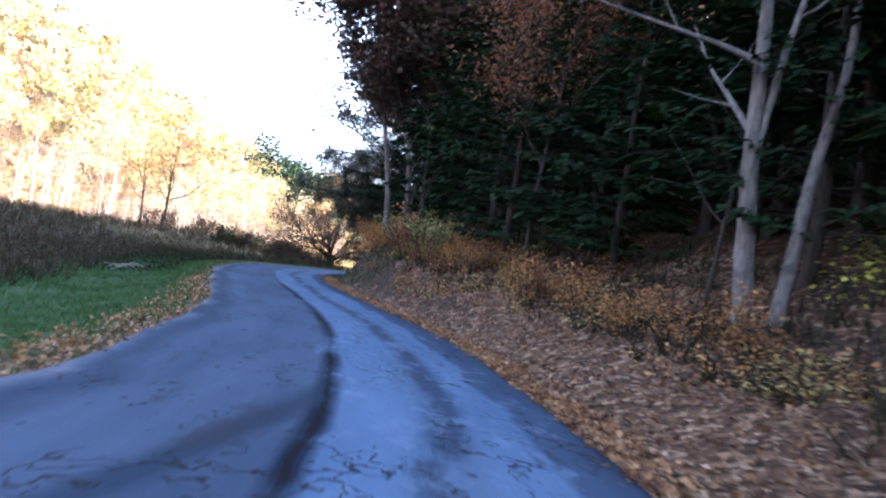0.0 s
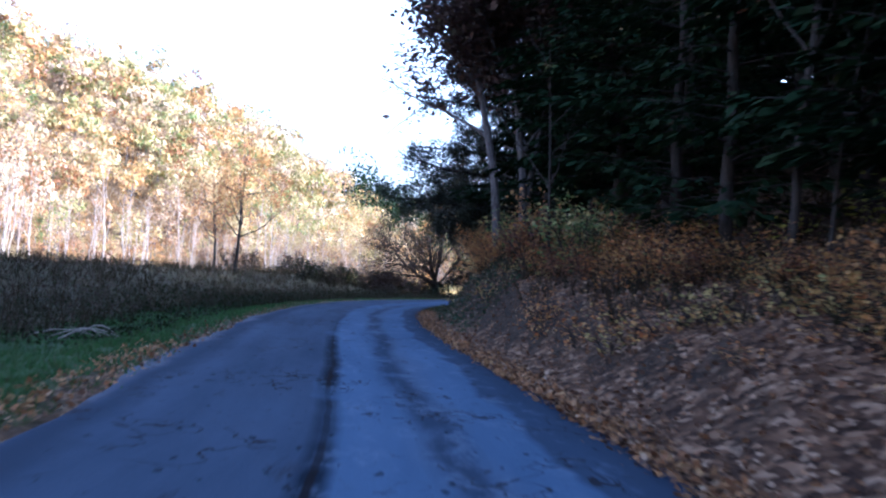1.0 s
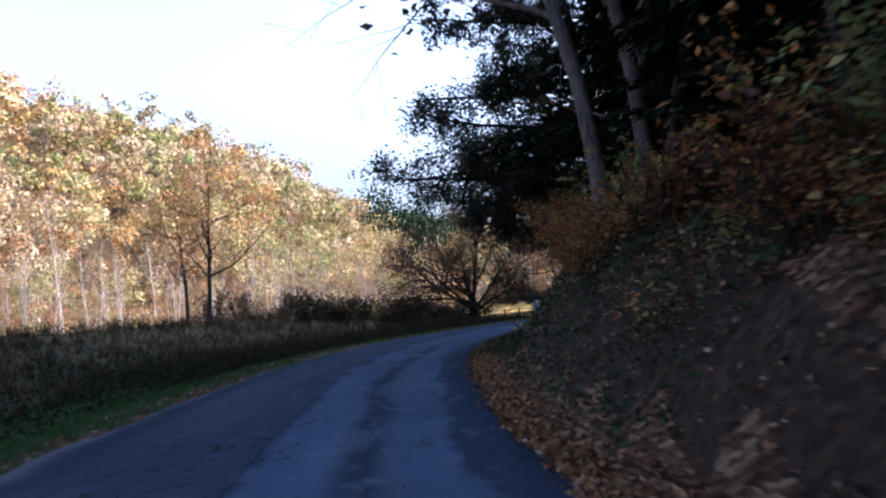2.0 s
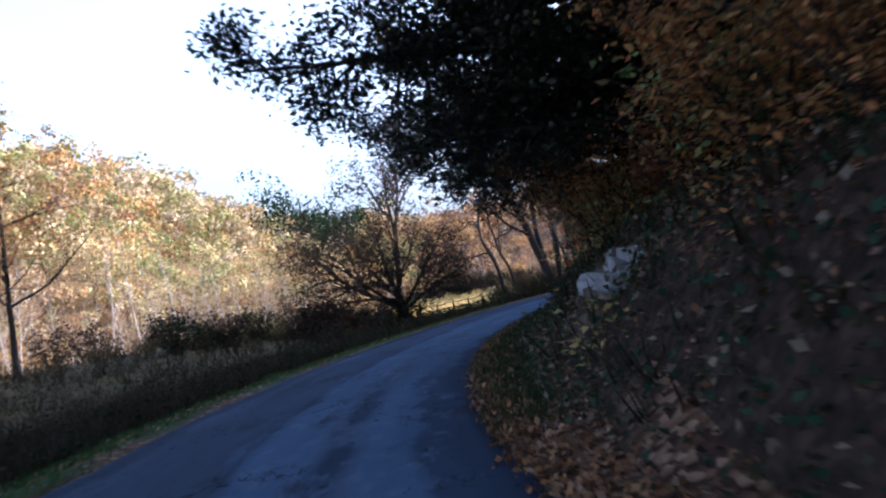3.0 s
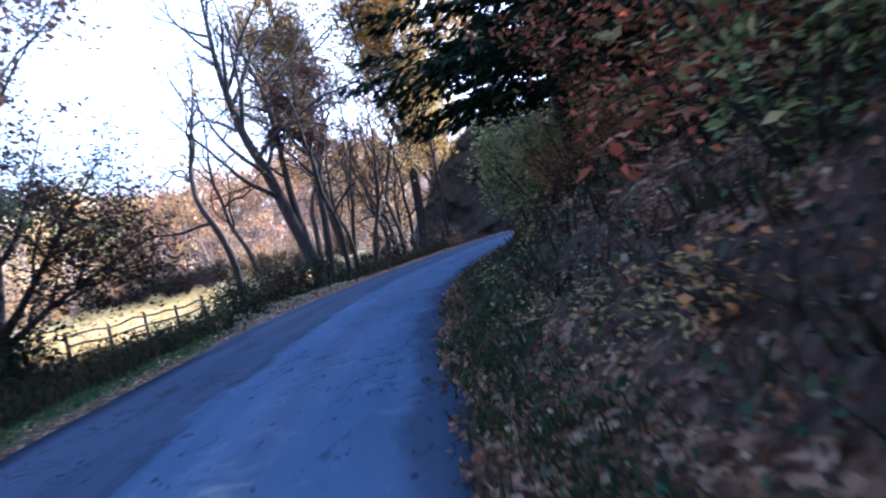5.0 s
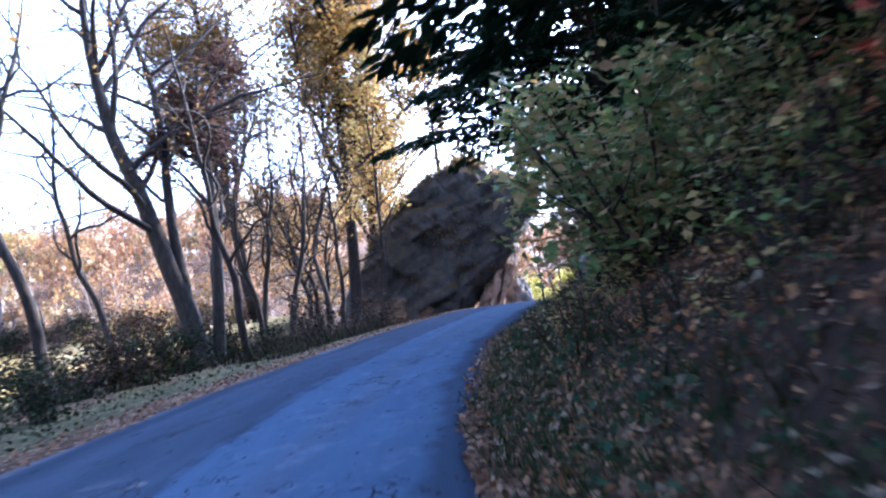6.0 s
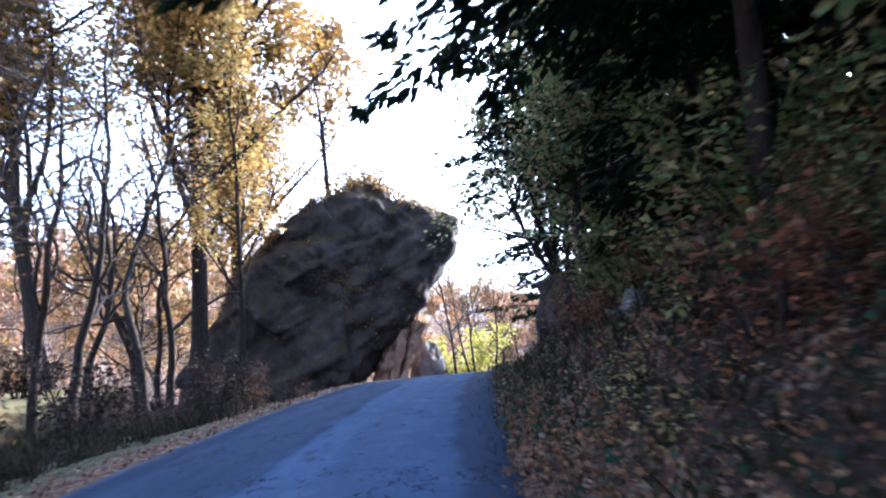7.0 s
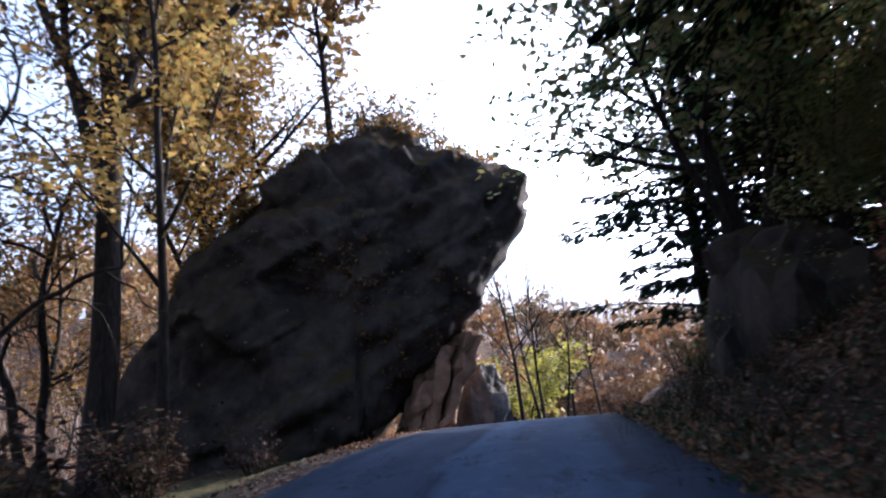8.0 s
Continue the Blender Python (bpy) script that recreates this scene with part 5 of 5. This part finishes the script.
def rail_fence():
    """Three rails on posts along the edge of the meadow."""
    fence = root("rail_fence", (-9.9, 83.4, 0), "old dark rail fence along the sunlit meadow", "fence")
    p0, p1 = np.array([-11.6, 84.5]), np.array([-7.6, 92.5])
    n = 5
    for i in range(n):
        q = p0 + (p1 - p0) * i / (n - 1)
        g = land1(*q)
        V, F = tubes([([np.array([q[0] + 9.9, q[1] - 83.4, g - 0.3]), np.array([q[0] + 9.9, q[1] - 83.4, g + 0.5]), np.array([q[0] + 9.9, q[1] - 83.4, g + 1.2])], [0.07, 0.065, 0.06], 0)])
        part("post", mesh_of("post", V, F, WOOD_OLD, True), fence)
    for h in (0.35, 0.7, 1.05):
        for i in range(n - 1):
            a, b = p0 + (p1 - p0) * i / (n - 1), p0 + (p1 - p0) * (i + 1) / (n - 1)
            pts = [np.array([*(a + (b - a) * f), 0]) + np.array([9.9, -83.4, land1(*(a + (b - a) * f)) + h + 0.02 * math.sin(7 * f + h * 9)]) for f in (0, 0.33, 0.66, 1)]
            V, F = tubes([(pts, [0.04, 0.045, 0.045, 0.04], 1)])
            part("rail", mesh_of("rail", V, F, WOOD_OLD, True), fence)


rail_fence()


def driftwood():
    rng = np.random.default_rng(14)
    lines = []
    for k in range(5):
        a = rng.uniform(-0.5, 0.5)
        c = np.array([rng.uniform(-1.2, 1.2), rng.uniform(-0.5, 0.5), 0.10 + 0.03 * k])
        L = rng.uniform(0.8, 1.8)
        lines.append(([c + np.array([math.cos(a) * s * L, math.sin(a) * s * L, 0.22 * math.cos(3 * s) + 0.1 * s - 0.1]) for s in np.linspace(-0.5, 0.5, 6)], list(np.linspace(0.022, 0.008, 6)), 1))
    pile = root("branch_pile", (-11.0, 25.5, land1(-11.0, 25.5)), "pile of pale dead branches in the grass", "dead wood")
    for one in lines:
        V, F = tubes([one])
        part("branch", mesh_of("branch", V, F, BARK_GREY, True), pile)


driftwood()


# ---- tree line and wooded hills ----
def tree_line():
    rng = np.random.default_rng(91)
    kinds = []
    for k in range(4):
        kinds.append(decid("birch_tree", "slim white-trunked tree with thin tawny leaves at the field edge", "tree", 100 + k, 12 + k, 0.11, (rng.uniform(-0.05, 0.05), 0), (LEAF_TAWNY, LEAF_ORANGE, LEAF_TAWNY, LEAF_RUST)[k], 260, 0.16, BARK_WHITE, 2, 0.45, 0.3, "trees at the field edge", kids=(8, 3, 3), angle=(0.35, 0.8), ratio=(0.33, 0.5, 0.5)))
    line = [(-62, 36), (-48, 58), (-40, 78), (-36, 98), (-32, 116), (-22, 132), (-8, 144), (8, 153), (30, 160)]
    L = np.array(line, float)
    t = np.linspace(0, len(L) - 1, 800)
    pos = np.stack([np.interp(t, np.arange(len(L)), L[:, c]) for c in (0, 1)], 1)
    for i in range(240):
        p = pos[rng.integers(0, 800)] + rng.normal(0, 4.5, 2)
        place(kinds[i % 2 + (2 if p[1] > 108 else 0)], float(p[0]), float(p[1]), None, float(rng.uniform(0, 360)), float(rng.uniform(0.42, 0.8)))
    for k in kinds:
        forget(k)


tree_line()


def beyond_crest():
    """Bare trees and a yellow bush in the hollow past the crest."""
    kinds = [decid("hollow_tree", "slim bare tree in the hollow past the crest", "tree", 130 + k, 9 + k, 0.11, (0.03 * k - 0.03, 0), LEAF_YELLOW, 120, 0.16, BARK_DARK, 3, 0.3, 0.3, "trees past the crest", kids=(9, 5, 4)) for k in range(3)]
    for i, (x, y, size) in enumerate(((27, 124, 1.0), (30, 127, 0.9), (33, 131, 1.0), (29, 133, 1.1), (36, 133, 0.9), (38, 138, 1.0), (33, 140, 1.1), (41, 136, 0.9), (26, 131, 1.0), (24, 127.5, 1.2), (44, 143, 1.0), (35, 146, 1.1), (40, 148, 1.0))):
        place(kinds[i % 3], x, y, None, 50 * i, size)
    for k in kinds:
        forget(k)
    b = shrub(66, 3.0, LEAF_LIME, 2600, 0.2, "yellow-green bush past the crest of the road", 9, "yellow_bush", "bush", "", 0.6)
    place(b, 36.0, 137.6, None, 0, 2.0, False)


beyond_crest()


def clump_quads(rng, at, out, size):
    """Ragged leaf clumps that face outwards from their crowns."""
    n = len(at)
    nrm = out + rng.normal(0, 0.28, (n, 3))
    nrm /= np.linalg.norm(nrm, axis=1, keepdims=True)
    a = np.cross(nrm, rng.normal(0, 1, (n, 3)))
    a /= np.linalg.norm(a, axis=1, keepdims=True)
    b = np.cross(nrm, a)
    L = (size * rng.uniform(0.55, 1.45, n))[:, None]
    v = np.stack([at - a * L * 0.5, at + b * L * rng.uniform(0.25, 0.45, (n, 1)) + nrm * L * 0.1, at + a * L * 0.5, at - b * L * rng.uniform(0.25, 0.45, (n, 1)) + nrm * L * 0.1], 1).reshape(-1, 3)
    return v, np.arange(4 * n).reshape(n, 4)


def hill_forest(name, seed, count, mat, size, label, per=200, tall=(7, 13.5), keep=None, ring=(78, 165), mid=0.55):
    """Far woods: stems and ragged crowns of leaf clumps over the hills."""
    rng = np.random.default_rng(seed)
    r = ring[0] + ring[1] * rng.uniform(0, 1, count * 30) ** 0.7
    az = np.radians(rng.uniform(-48, 54, count * 30))
    x, y = -6 - r * np.sin(az), 50 + r * np.cos(az)
    _, d, _ = road_place(x, y)
    ok = (d < -24) | ((d > 45) & (y > 60))
    if keep is not None:
        ok &= keep(x, y, r, np.degrees(az))
    x, y = x[ok][:count], y[ok][:count]
    z = land(x, y)
    n = len(x)
    H = rng.uniform(*tall, n)
    at, big, tones, out = [], [], [], []
    for i in range(n):
        far = min(math.hypot(x[i] + 6, y[i] - 50), 20 + math.hypot(x[i] - 8, y[i] - 95))
        k = min(1.0, max(0.4, (far - 30) / 130))
        m = int(per / k ** 1.1)
        nl = 7
        lobes = rng.normal(0, 1, (nl, 3)) * np.array([0.16, 0.16, 0.2]) * H[i] + np.array([0, 0, mid * H[i]])
        shell = rng.normal(0, 1, (m, 3))
        shell[:, 2] = np.abs(shell[:, 2]) * 0.9 - 0.35
        shell /= np.linalg.norm(shell, axis=1, keepdims=True)
        q = lobes[rng.integers(0, nl, m)] + shell * (0.15 * H[i]) * rng.uniform(0.75, 1.12, (m, 1))
        tones.append(np.full(4 * m, rng.uniform(0, 1)))
        at.append(q + np.array([x[i], y[i], z[i]]))
        out.append(shell)
        big.append(np.full(m, size * k))
    at, big = np.concatenate(at), np.concatenate(big)
    V, F = clump_quads(rng, at, np.concatenate(out), big)
    ob = stuff(name, V, F, mat, label, "woods")
    ob.data.attributes.new("tone", "FLOAT", "POINT").data.foreach_set("value", np.concatenate(tones).astype(np.float32))
    lines = [([np.array([x[i], y[i], z[i] - 0.5]), np.array([x[i] + 0.2, y[i], z[i] + H[i] * 0.5]), np.array([x[i], y[i] + 0.2, z[i] + H[i] * 0.8])], [0.10, 0.08, 0.03], 3) for i in range(n)]
    V, F = tubes(lines)
    stuff(name + "_stems", V, F, BARK_PALE, "pale stems of the far woods", "woods")


hill_forest("autumn_woods", 201, 640, LEAF_HILL, 0.88, "tawny and golden autumn woods on the far hillside", keep=lambda x, y, r, az: az > 9)
hill_forest("valley_woods", 204, 430, LEAF_HILL_DIM, 0.85, "dull pinkish brown half-bare woods across the valley", keep=lambda x, y, r, az: az <= 9)
hill_forest("green_woods", 202, 150, LEAF_HILL_GREEN, 0.9, "green and olive trees among the hillside woods", keep=lambda x, y, r, az: az > 6)
hill_forest("pine_woods", 203, 45, NEEDLES, 0.9, "dark green pines on the spur of the hill", 200, (14, 20), lambda x, y, r, az: (az > 11) & (az < 18) & (r > 120) & (r < 175))
hill_forest("hill_foot_brush", 205, 360, LEAF_HILL_DIM, 0.5, "twiggy tan and pinkish brush along the foot of the hill", 110, (2.2, 5.5), lambda x, y, r, az: az > -8, (60, 42), 0.4)
hill_forest("golden_brush", 206, 160, LEAF_HILL, 0.5, "golden and green young growth along the foot of the hill", 110, (2.0, 5.0), lambda x, y, r, az: az > 4, (60, 40), 0.4)
